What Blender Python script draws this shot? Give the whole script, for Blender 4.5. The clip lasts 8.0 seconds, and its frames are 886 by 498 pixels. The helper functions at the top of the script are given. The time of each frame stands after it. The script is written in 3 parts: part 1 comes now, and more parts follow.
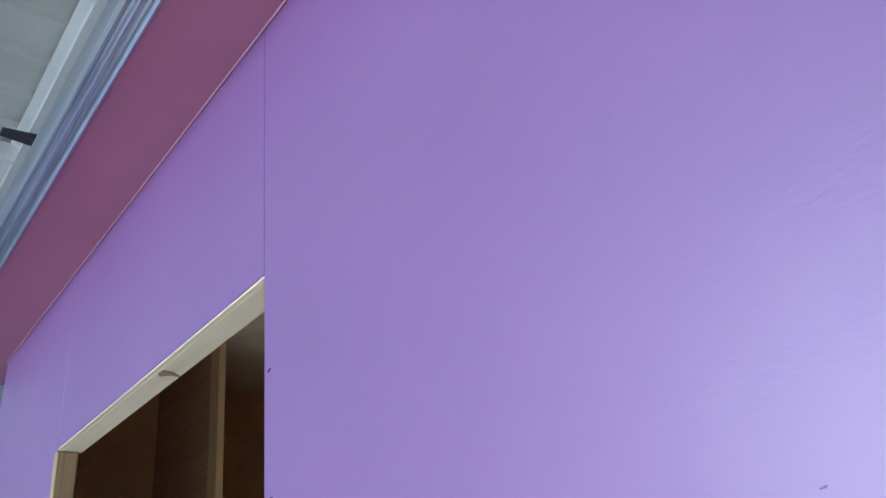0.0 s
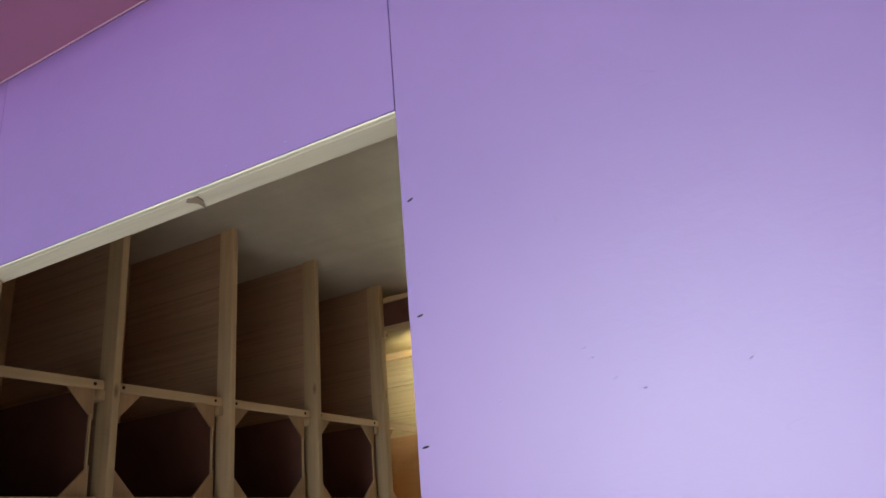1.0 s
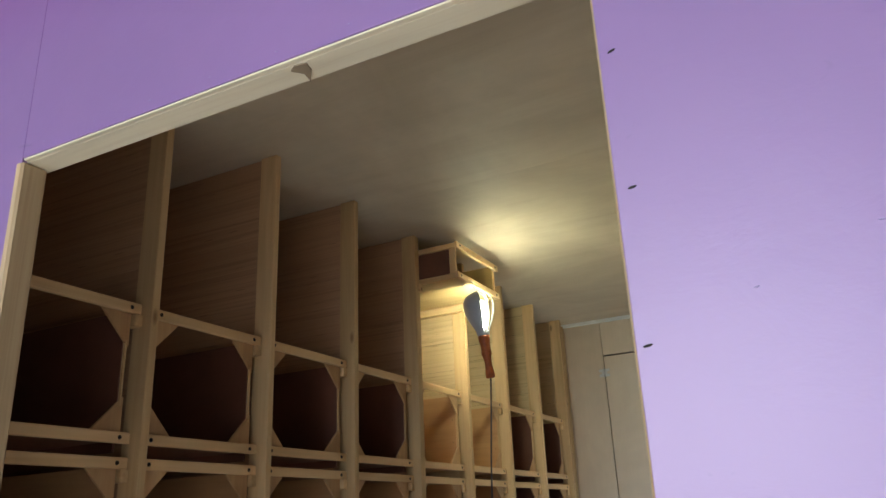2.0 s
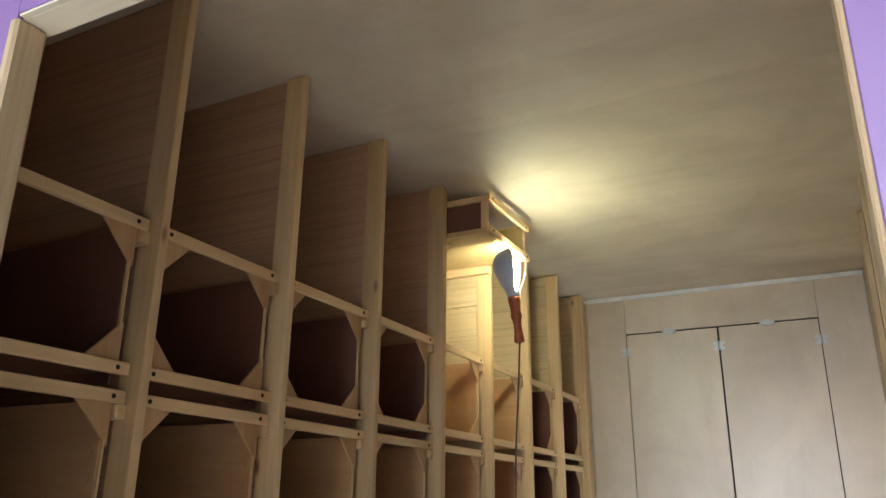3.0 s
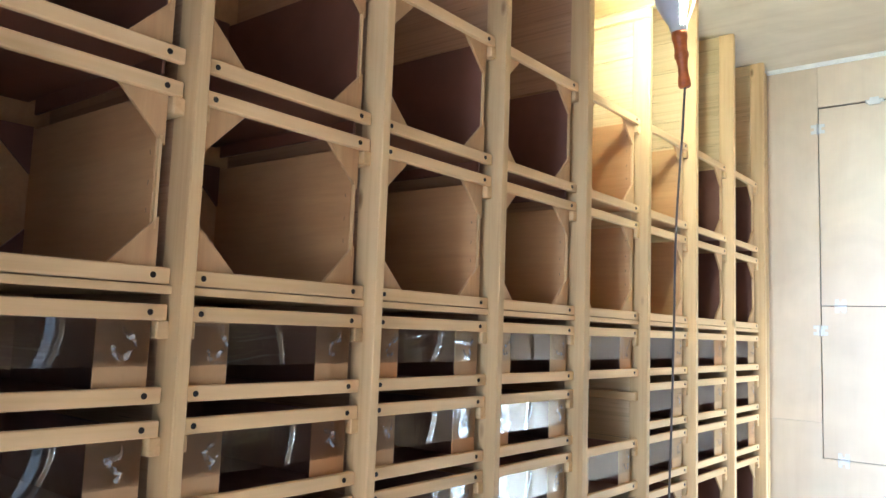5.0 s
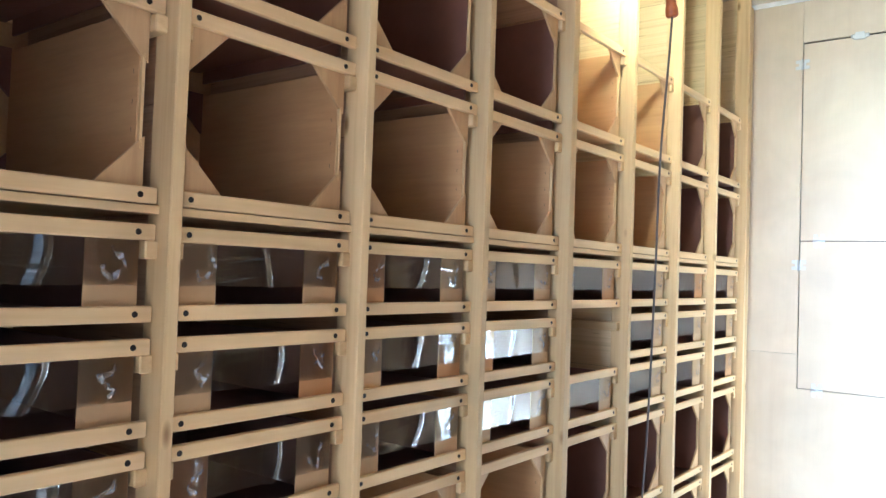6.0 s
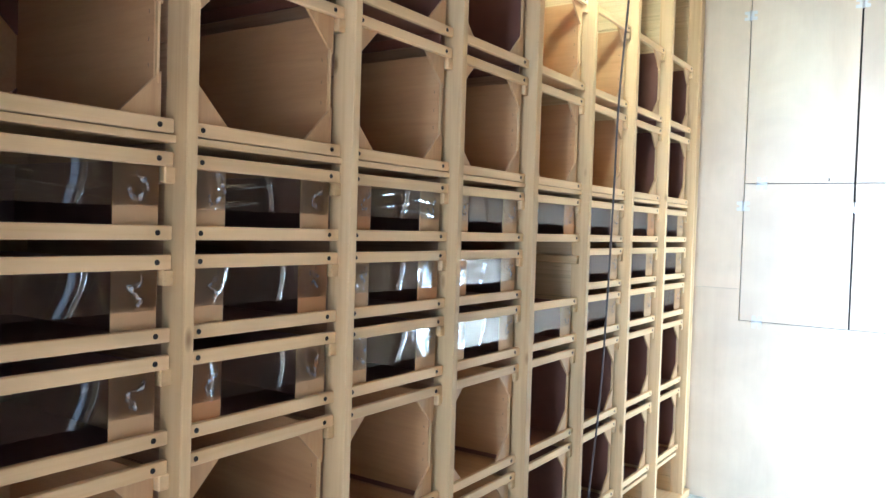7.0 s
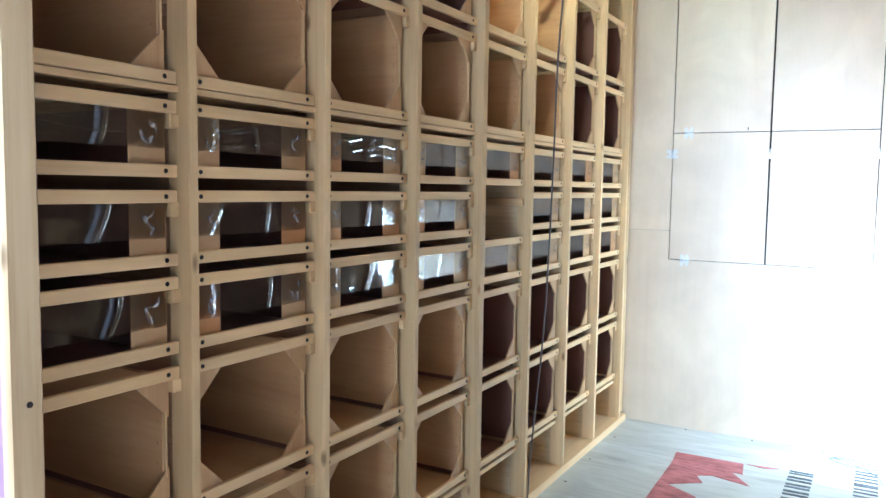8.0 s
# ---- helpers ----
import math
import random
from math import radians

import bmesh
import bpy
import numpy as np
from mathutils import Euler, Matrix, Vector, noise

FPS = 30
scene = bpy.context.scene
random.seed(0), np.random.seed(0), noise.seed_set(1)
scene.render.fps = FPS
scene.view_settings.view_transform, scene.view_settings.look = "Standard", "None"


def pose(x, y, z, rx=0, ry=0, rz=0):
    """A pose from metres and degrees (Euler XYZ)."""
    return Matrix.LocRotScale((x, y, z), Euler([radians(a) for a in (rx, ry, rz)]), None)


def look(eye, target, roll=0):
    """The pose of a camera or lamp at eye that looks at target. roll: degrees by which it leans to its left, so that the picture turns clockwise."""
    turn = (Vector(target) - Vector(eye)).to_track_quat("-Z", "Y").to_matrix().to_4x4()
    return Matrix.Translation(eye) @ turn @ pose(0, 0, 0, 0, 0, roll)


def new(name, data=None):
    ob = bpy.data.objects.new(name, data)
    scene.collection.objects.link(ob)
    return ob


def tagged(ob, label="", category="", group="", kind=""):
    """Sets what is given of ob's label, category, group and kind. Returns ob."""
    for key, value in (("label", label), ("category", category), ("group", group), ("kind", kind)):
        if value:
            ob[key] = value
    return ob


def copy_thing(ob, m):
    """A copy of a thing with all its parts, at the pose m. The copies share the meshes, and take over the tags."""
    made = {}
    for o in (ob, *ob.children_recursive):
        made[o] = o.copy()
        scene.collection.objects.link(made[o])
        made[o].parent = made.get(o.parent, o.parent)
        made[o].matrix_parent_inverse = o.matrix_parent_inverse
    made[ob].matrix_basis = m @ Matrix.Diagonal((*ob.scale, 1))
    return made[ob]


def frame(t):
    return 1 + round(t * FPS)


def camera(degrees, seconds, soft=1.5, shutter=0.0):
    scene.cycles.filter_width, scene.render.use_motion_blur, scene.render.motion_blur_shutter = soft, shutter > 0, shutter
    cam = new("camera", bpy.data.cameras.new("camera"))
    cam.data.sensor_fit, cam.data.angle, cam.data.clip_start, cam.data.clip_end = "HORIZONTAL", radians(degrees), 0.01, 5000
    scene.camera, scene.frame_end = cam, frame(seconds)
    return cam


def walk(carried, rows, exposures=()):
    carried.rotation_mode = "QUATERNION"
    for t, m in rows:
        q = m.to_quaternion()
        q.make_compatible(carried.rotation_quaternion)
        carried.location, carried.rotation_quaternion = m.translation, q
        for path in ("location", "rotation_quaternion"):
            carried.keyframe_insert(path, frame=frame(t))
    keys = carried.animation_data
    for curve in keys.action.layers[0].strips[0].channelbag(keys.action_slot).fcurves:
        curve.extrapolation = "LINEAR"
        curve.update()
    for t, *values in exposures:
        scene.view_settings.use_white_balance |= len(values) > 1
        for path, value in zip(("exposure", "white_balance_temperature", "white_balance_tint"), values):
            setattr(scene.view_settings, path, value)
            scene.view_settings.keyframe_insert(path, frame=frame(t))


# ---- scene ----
cam = camera(60.1, 8.0)
PATH = [
    (0, (2.003, -0.495, 1.62), (0.678, 0.693, 2.533), -6.8),
    (0.5, (1.83, -0.678, 1.584), (0.73, 0.778, 2.403), -9.0),
    (1, (1.637, -0.834, 1.533), (0.735, 0.805, 2.242), -4.9),
    (1.2, (1.569, -0.798, 1.513), (0.614, 0.814, 2.213), -4.4),
    (1.5, (1.451, -0.787, 1.51), (0.535, 0.852, 2.198), -3.0),
    (1.7, (1.395, -0.776, 1.504), (0.496, 0.876, 2.185), -2.8),
    (2.8, (1.144, -0.646, 1.456), (0.389, 1.086, 2.114), -1.1),
    (3, (1.114, -0.588, 1.45), (0.252, 1.098, 2.092), 0.5),
    (3.5, (1.037, -0.37, 1.418), (-0.096, 1.177, 1.987), -0.2),
    (4, (0.999, -0.264, 1.355), (-0.246, 1.25, 1.754), 0.3),
    (4.1, (1.006, -0.256, 1.349), (-0.251, 1.254, 1.724), 0.4),
    (4.5, (0.981, -0.23, 1.322), (-0.29, 1.286, 1.615), 1.7),
    (6, (0.982, -0.239, 1.264), (-0.236, 1.345, 1.327), 2.0),
    (6.5, (0.988, -0.298, 1.238), (-0.2, 1.311, 1.24), 2.6),
    (7, (1.026, -0.387, 1.215), (-0.093, 1.269, 1.157), 1.8),
    (7.5, (1.074, -0.51, 1.201), (0.033, 1.194, 1.087), 0.4),
    (8, (1.115, -0.601, 1.17), (0.124, 1.129, 1.01), 0.9),
]
EXPOSURES = [(0.0, 1.13, 5950, 10), (0.5, 1.04, 5950, 10), (1.0, 1.05, 6500, 11), (1.5, 1.03, 7000, 11), (2.8, 1.33, 6850, 11), (3.5, 1.98, 6400, 13), (4.5, 2.76, 6100, 11), (6.5, 2.95, 5700, 8), (7.5, 2.86, 5600, 7), (8.0, 2.62, 5600, 7)]
walk(cam, [(t, look(eye, target, roll)) for t, eye, target, roll in PATH], EXPOSURES)

# ---------------------------------------------------------------- light
world = bpy.data.worlds.new("world")
scene.world = world
world.use_nodes = True
wn = world.node_tree
sky = wn.nodes.new("ShaderNodeTexSky")
sky.sky_type = "NISHITA"
sky.sun_disc = False
sky.sun_elevation = radians(21.7)
sky.sun_rotation = radians(194)
wn.links.new(sky.outputs[0], wn.nodes["Background"].inputs[0])
wn.nodes["Background"].inputs[1].default_value = 0.1

# daylight through the tall opening of the workshop, behind the camera
DOOR_X0, DOOR_X1, DOOR_Z0, DOOR_Z1, DOOR_Y = -4.2, 3.4, -0.1, 4.9, -12.0
day = new("daylight", bpy.data.lights.new("daylight", "AREA"))
day.data.shape = "RECTANGLE"
day.data.size, day.data.size_y = DOOR_X1 - DOOR_X0, DOOR_Z1 - DOOR_Z0
day.data.energy = 490
day.data.color = (0.42, 0.665, 1.0)
day.matrix_world = look(((DOOR_X0 + DOOR_X1) / 2, DOOR_Y + 0.05, (DOOR_Z0 + DOOR_Z1) / 2), ((DOOR_X0 + DOOR_X1) / 2, 0, (DOOR_Z0 + DOOR_Z1) / 2))
sun = new("sun", bpy.data.lights.new("sun", "SUN"))
sun.data.energy, sun.data.angle, sun.data.color = 5.0, radians(0.5), (1.0, 0.93, 0.82)
sun.matrix_world = look((-2.5, -10, 4.1), (0, 0, 0))
BULB_POWER = 70.0
# unseen opening added low in the side wall near the end, with fill light
FILL_Y0, FILL_Y1, FILL_Z0, FILL_Z1 = 2.95, 3.205, 0.10, 1.00
side_fill = new("side_fill_light", bpy.data.lights.new("side_fill_light", "AREA"))
side_fill.data.shape = "RECTANGLE"
side_fill.data.size, side_fill.data.size_y = FILL_Y1 - FILL_Y0 - 0.03, FILL_Z1 - FILL_Z0 - 0.03
side_fill.data.energy = 4.7
side_fill.data.color = (0.56, 0.78, 1.0)
side_fill.matrix_world = look((1.34, (FILL_Y0 + FILL_Y1) / 2, (FILL_Z0 + FILL_Z1) / 2), (0, (FILL_Y0 + FILL_Y1) / 2, (FILL_Z0 + FILL_Z1) / 2))


# ---------------------------------------------------------------- materials
def material(name, rough=0.6, metal=0.0, spec=0.5):
    m = bpy.data.materials.new(name)
    m.use_nodes = True
    p = m.node_tree.nodes["Principled BSDF"]
    p.inputs["Roughness"].default_value = rough
    p.inputs["Metallic"].default_value = metal
    p.inputs["Specular IOR Level"].default_value = spec
    return m, m.node_tree, p


def ramp(nt, source, stops):
    r = nt.nodes.new("ShaderNodeValToRGB")
    e = r.color_ramp.elements
    while len(e) < len(stops):
        e.new(0.5)
    for el, (at, col) in zip(e, stops):
        el.position, el.color = at, (*col, 1)
    nt.links.new(source, r.inputs[0])
    return r.outputs[0]


def noise_tex(nt, scale, detail=4.0, vec=None, stretch=(1, 1, 1), rough=0.6, distort=0.0):
    mp = nt.nodes.new("ShaderNodeMapping")
    mp.inputs["Scale"].default_value = stretch
    if vec is None:
        vec = nt.nodes.new("ShaderNodeTexCoord").outputs["Object"]
    nt.links.new(vec, mp.inputs[0])
    n = nt.nodes.new("ShaderNodeTexNoise")
    n.inputs["Scale"].default_value = scale
    n.inputs["Detail"].default_value = detail
    n.inputs["Roughness"].default_value = rough
    n.inputs["Distortion"].default_value = distort
    nt.links.new(mp.outputs[0], n.inputs[0])
    return n.outputs[0]


def mix(nt, a, b, fac, mode="MIX"):
    m = nt.nodes.new("ShaderNodeMix")
    m.data_type, m.blend_type = "RGBA", mode
    for sock, v in ((m.inputs[0], fac), (m.inputs[6], a), (m.inputs[7], b)):
        if isinstance(v, (int, float)):
            sock.default_value = v
        elif isinstance(v, tuple):
            sock.default_value = (*v, 1)
        else:
            nt.links.new(v, sock)
    return m.outputs[2]


def bump(nt, p, height, strength=0.2, dist=0.002):
    b = nt.nodes.new("ShaderNodeBump")
    b.inputs["Strength"].default_value = strength
    b.inputs["Distance"].default_value = dist
    nt.links.new(height, b.inputs["Height"])
    nt.links.new(b.outputs[0], p.inputs["Normal"])


def shifted(nt, amount=7.0):
    """Object coordinates, moved by a random step for each object."""
    tc, oi = nt.nodes.new("ShaderNodeTexCoord"), nt.nodes.new("ShaderNodeObjectInfo")
    s = nt.nodes.new("ShaderNodeVectorMath")
    s.operation = "SCALE"
    s.inputs[0].default_value = (1.0, 1.7, 2.3)
    k = nt.nodes.new("ShaderNodeMath")
    k.operation = "MULTIPLY"
    k.inputs[1].default_value = amount
    nt.links.new(oi.outputs["Random"], k.inputs[0])
    nt.links.new(k.outputs[0], s.inputs["Scale"])
    a = nt.nodes.new("ShaderNodeVectorMath")
    nt.links.new(tc.outputs["Object"], a.inputs[0])
    nt.links.new(s.outputs[0], a.inputs[1])
    return a.outputs[0], oi.outputs["Random"]


def wood(name, axis, light, mid, dark, rough=0.62, grain=1.0, knots=True, relief=0.25, tone=0.25):
    """Sawn timber: streaks along one axis, broad tone changes, a few knots."""
    m, nt, p = material(name, rough, 0.0, 0.35)
    vec, rnd = shifted(nt)
    st = [70 * grain] * 3
    st[axis] = 2.2 * grain
    fine = noise_tex(nt, 1.0, 5, vec, tuple(st), 0.65, 0.4)
    wide = [9.0] * 3
    wide[axis] = 0.9
    broad = noise_tex(nt, 1.0, 3, vec, tuple(wide), 0.55, 0.8)
    c = ramp(nt, fine, [(0.28, dark), (0.5, mid), (0.72, light)])
    b = ramp(nt, broad, [(0.3, mid), (0.48, light), (0.70, tuple(v * 0.68 for v in mid))])
    c = mix(nt, c, b, 0.5)
    shade = ramp(nt, rnd, [(0.0, (1 - tone, 1 - tone * 1.1, 1 - tone * 1.3)), (1.0, (1, 1, 1))])
    c = mix(nt, c, shade, 1.0, "MULTIPLY")
    if knots:
        ks = [13.0] * 3
        ks[axis] = 5.0
        mp = nt.nodes.new("ShaderNodeMapping")
        mp.inputs["Scale"].default_value = ks
        nt.links.new(vec, mp.inputs[0])
        v = nt.nodes.new("ShaderNodeTexVoronoi")
        v.inputs["Scale"].default_value = 1.0
        nt.links.new(mp.outputs[0], v.inputs[0])
        k = ramp(nt, v.outputs["Distance"], [(0.05, (1, 1, 1)), (0.12, (0, 0, 0))])
        c = mix(nt, c, tuple(v2 * 0.55 for v2 in dark), k)
    nt.links.new(c, p.inputs["Base Color"])
    bump(nt, p, fine, relief, 0.0012)
    return m


def ply(name, light, mid, dark, axis=2, rough=0.55, scale=1.0, blotch=0.35, spec=0.4, pore=1.0):
    """Plywood face veneer: long soft figure, cloudy blotches, fine pores."""
    m, nt, p = material(name, rough, 0.0, spec)
    vec, rnd = shifted(nt, 5.0)
    st = [6.0 * scale] * 3
    st[axis] = 0.8 * scale
    figure = noise_tex(nt, 1.0, 5, vec, tuple(st), 0.6, 1.6)
    pores = [120.0] * 3
    pores[axis] = 8.0
    fine = noise_tex(nt, 1.0, 3, vec, tuple(pores), 0.6)
    cloud = noise_tex(nt, 2.3, 4, vec, (1, 1, 1), 0.6, 0.5)
    c = ramp(nt, figure, [(0.3, dark), (0.48, mid), (0.66, light)])
    c = mix(nt, c, ramp(nt, cloud, [(0.35, tuple(v * 0.72 for v in mid)), (0.65, light)]), blotch)
    c = mix(nt, c, ramp(nt, fine, [(0.3, (1 - 0.07 * pore, 1 - 0.08 * pore, 1 - 0.10 * pore)), (0.6, (1, 1, 1))]), 1.0, "MULTIPLY")
    nt.links.new(c, p.inputs["Base Color"])
    bump(nt, p, fine, 0.12 * pore, 0.001)
    return m


def plain(name, col, rough=0.5, metal=0.0, vary=0.12, scale=14.0, relief=0.08, spec=0.5):
    m, nt, p = material(name, rough, metal, spec)
    vec, rnd = shifted(nt, 3.0)
    n = noise_tex(nt, scale, 4, vec)
    c = ramp(nt, n, [(0.3, tuple(v * (1 - vary) for v in col)), (0.7, tuple(min(1, v * (1 + vary)) for v in col))])
    nt.links.new(c, p.inputs["Base Color"])
    bump(nt, p, n, relief, 0.001)
    return m


PINE = ((0.83, 0.585, 0.315), (0.77, 0.505, 0.255), (0.60, 0.34, 0.15))
PINE_Z = wood("pine_upright", 2, *PINE)
PINE_Y = wood("pine_rail", 1, (0.85, 0.585, 0.32), (0.80, 0.525, 0.265), (0.70, 0.425, 0.19), knots=False, relief=0.12, tone=0.12)
PINE_X = wood("pine_along", 0, *PINE)
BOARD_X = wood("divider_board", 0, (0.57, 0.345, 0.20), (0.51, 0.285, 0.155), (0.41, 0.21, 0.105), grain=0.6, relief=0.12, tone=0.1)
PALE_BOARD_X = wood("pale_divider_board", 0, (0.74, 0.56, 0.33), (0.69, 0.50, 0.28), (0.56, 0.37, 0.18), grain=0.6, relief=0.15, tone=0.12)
JAMB_Z = wood("jamb_pine_upright", 2, (0.76, 0.58, 0.36), (0.66, 0.465, 0.265), (0.46, 0.28, 0.135))
JAMB_X = wood("jamb_pine_head", 0, (0.87, 0.78, 0.58), (0.83, 0.73, 0.53), (0.71, 0.57, 0.39), knots=False)
PLY_LIGHT = ply("bin_plywood", (0.67, 0.385, 0.18), (0.60, 0.325, 0.145), (0.51, 0.255, 0.11), 0)
PLY_GOLD = ply("golden_plywood", (0.62, 0.45, 0.21), (0.56, 0.39, 0.17), (0.48, 0.32, 0.13), 0)
PLY_GUSSET = ply("gusset_plywood", (0.67, 0.42, 0.21), (0.59, 0.345, 0.165), (0.51, 0.28, 0.13), 2, scale=3.0)
HARDBOARD = plain("dark_hardboard", (0.165, 0.066, 0.042), 0.5, 0, 0.18, 6.0, 0.05)
BLACKBOARD = plain("black_brown_hardboard", (0.26, 0.135, 0.11), 0.55, 0, 0.2, 6.0, 0.05)


def card():
    m, nt, p = material("brown_cardboard", 0.75, 0, 0.3)
    vec, rnd = shifted(nt, 3.0)
    n = noise_tex(nt, 9.0, 4, vec)
    c = ramp(nt, n, [(0.3, (0.54, 0.33, 0.165)), (0.7, (0.61, 0.395, 0.21))])
    red = ramp(nt, rnd, [(0.0, (1, 1, 1)), (0.72, (0.98, 0.95, 0.9)), (0.76, (0.92, 0.70, 0.55)), (1.0, (0.95, 0.72, 0.58))])
    nt.links.new(mix(nt, c, red, 1.0, "MULTIPLY"), p.inputs["Base Color"])
    bump(nt, p, n, 0.1, 0.001)
    return m


CARD = card()
CEIL = ply("ceiling_plywood", (0.79, 0.675, 0.505), (0.73, 0.605, 0.435), (0.64, 0.505, 0.345), 0, 0.6, 0.8, 0.5, 0.4, 0.4)
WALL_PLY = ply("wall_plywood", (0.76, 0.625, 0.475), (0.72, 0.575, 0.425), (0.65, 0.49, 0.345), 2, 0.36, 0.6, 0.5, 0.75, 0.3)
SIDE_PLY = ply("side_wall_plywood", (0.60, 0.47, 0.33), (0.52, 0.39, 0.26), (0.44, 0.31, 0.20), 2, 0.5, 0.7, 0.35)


def floor_sheet():
    """Weathered sheathing: grey-green veneer, long dark grain, worn pale streaks."""
    m, nt, p = material("floor_plywood", 0.5, 0.0, 0.4)
    vec, rnd = shifted(nt, 5.0)
    figure = noise_tex(nt, 1.0, 6, vec, (1.3, 10.0, 1.0), 0.6, 1.6)
    fine = noise_tex(nt, 1.0, 4, vec, (6.0, 170.0, 1.0), 0.65, 0.3)
    worn = noise_tex(nt, 1.0, 4, vec, (2.6, 7.0, 1.0), 0.6, 0.8)
    c = ramp(nt, figure, [(0.30, (0.34, 0.33, 0.29)), (0.42, (0.50, 0.49, 0.44)), (0.56, (0.56, 0.56, 0.51)), (0.72, (0.46, 0.45, 0.40))])
    c = mix(nt, c, (0.70, 0.71, 0.68), ramp(nt, worn, [(0.50, (0, 0, 0)), (0.68, (0.6, 0.6, 0.6))]))
    c = mix(nt, c, ramp(nt, fine, [(0.32, (0.86, 0.85, 0.83)), (0.55, (1, 1, 1))]), 1.0, "MULTIPLY")
    nt.links.new(c, p.inputs["Base Color"])
    bump(nt, p, fine, 0.25, 0.001)
    return m


FLOOR_PLY = floor_sheet()


def ink(name, col, thin):
    """Stamped ink worn through along the grain of the board."""
    m, nt, p = material(name, 0.6, 0.0, 0.3)
    vec, rnd = shifted(nt, 0.0)
    wear = noise_tex(nt, 1.0, 5, vec, (9.0, 60.0, 1.0), 0.7, 0.6)
    patch = noise_tex(nt, 11.0, 4, vec)
    nt.links.new(ramp(nt, patch, [(0.3, tuple(v * 0.8 for v in col)), (0.7, tuple(min(1, v * 1.25 + 0.05) for v in col))]), p.inputs["Base Color"])
    nt.links.new(ramp(nt, wear, [(0.28, (thin, thin, thin)), (0.52, (0.88, 0.88, 0.88))]), p.inputs["Alpha"])
    return m


STEEL = plain("bright_steel", (0.68, 0.69, 0.71), 0.35, 1.0, 0.08, 30.0)
SCREW = plain("dark_screw", (0.03, 0.022, 0.018), 0.5, 0.4)
DARK = plain("dark_gap", (0.02, 0.015, 0.012), 0.8)
ORANGE = plain("orange_rubber", (0.36, 0.085, 0.018), 0.45, 0, 0.25, 60.0, 0.2)
RUBBER = plain("black_cord", (0.035, 0.03, 0.03), 0.5)
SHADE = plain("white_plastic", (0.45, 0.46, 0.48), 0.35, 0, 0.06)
WHITE = plain("white_trim_paint", (0.82, 0.81, 0.79), 0.5)
RED_INK = ink("red_ink", (0.52, 0.155, 0.15), 0.35)
BLACK_INK = ink("faded_black_ink", (0.10, 0.115, 0.13), 0.15)
PENCIL = plain("grey_pencil", (0.22, 0.23, 0.25), 0.7, 0, 0.3, 40.0)
CONCRETE = plain("concrete", (0.48, 0.50, 0.54), 0.8, 0, 0.12, 2.0, 0.3)
ROOF_WHITE = plain("white_roof_sheet", (0.52, 0.48, 0.40), 0.5, 0, 0.08, 1.5)
ROOF_STEEL = plain("painted_roof_steel", (0.74, 0.69, 0.60), 0.45, 0, 0.06, 3.0)
HALL_PAINT = plain("hall_wall_paint", (0.50, 0.47, 0.45), 0.7, 0, 0.1, 1.2)


def paint(name, base, other, rough, coat=0.0):
    """Rolled paint on plywood: faint cloudiness, orange-peel, small scuffs."""
    m, nt, p = material(name, rough, 0.0, 0.5)
    cloud = noise_tex(nt, 1.7, 4)
    c = ramp(nt, cloud, [(0.35, base), (0.65, other)])
    smear = noise_tex(nt, 1.0, 3, None, (16, 16, 30), 0.6, 1.0)
    c = mix(nt, c, tuple(v * 0.72 for v in base), ramp(nt, smear, [(0.70, (0, 0, 0)), (0.82, (0.7, 0.7, 0.7))]))
    nt.links.new(c, p.inputs["Base Color"])
    peel = noise_tex(nt, 13, 6, None, (1, 1, 1.3), 0.62, 0.6)
    grain = noise_tex(nt, 1.0, 4, None, (48, 160, 130), 0.7, 0.8)
    both = mix(nt, peel, grain, 0.16)
    bump(nt, p, both, 0.26, 0.003)
    nt.links.new(p.inputs["Normal"].links[0].from_socket, p.inputs["Coat Normal"])
    p.inputs["Coat Weight"].default_value = coat
    p.inputs["Coat Roughness"].default_value = 0.45
    p.inputs["Coat IOR"].default_value = 1.7
    return m


LILAC = paint("lilac_paint", (0.218, 0.098, 0.285), (0.246, 0.110, 0.312), 0.42, 1.0)
PINK = paint("mauve_soffit_paint", (0.34, 0.120, 0.200), (0.36, 0.135, 0.215), 0.5)


def galvanised():
    m, nt, p = material("galvanised_metal", 0.3, 1.0)
    n = noise_tex(nt, 1.0, 4, None, (3, 40, 40))
    nt.links.new(ramp(nt, n, [(0.3, (0.45, 0.50, 0.54)), (0.7, (0.70, 0.74, 0.78))]), p.inputs["Base Color"])
    return m


GALV = galvanised()


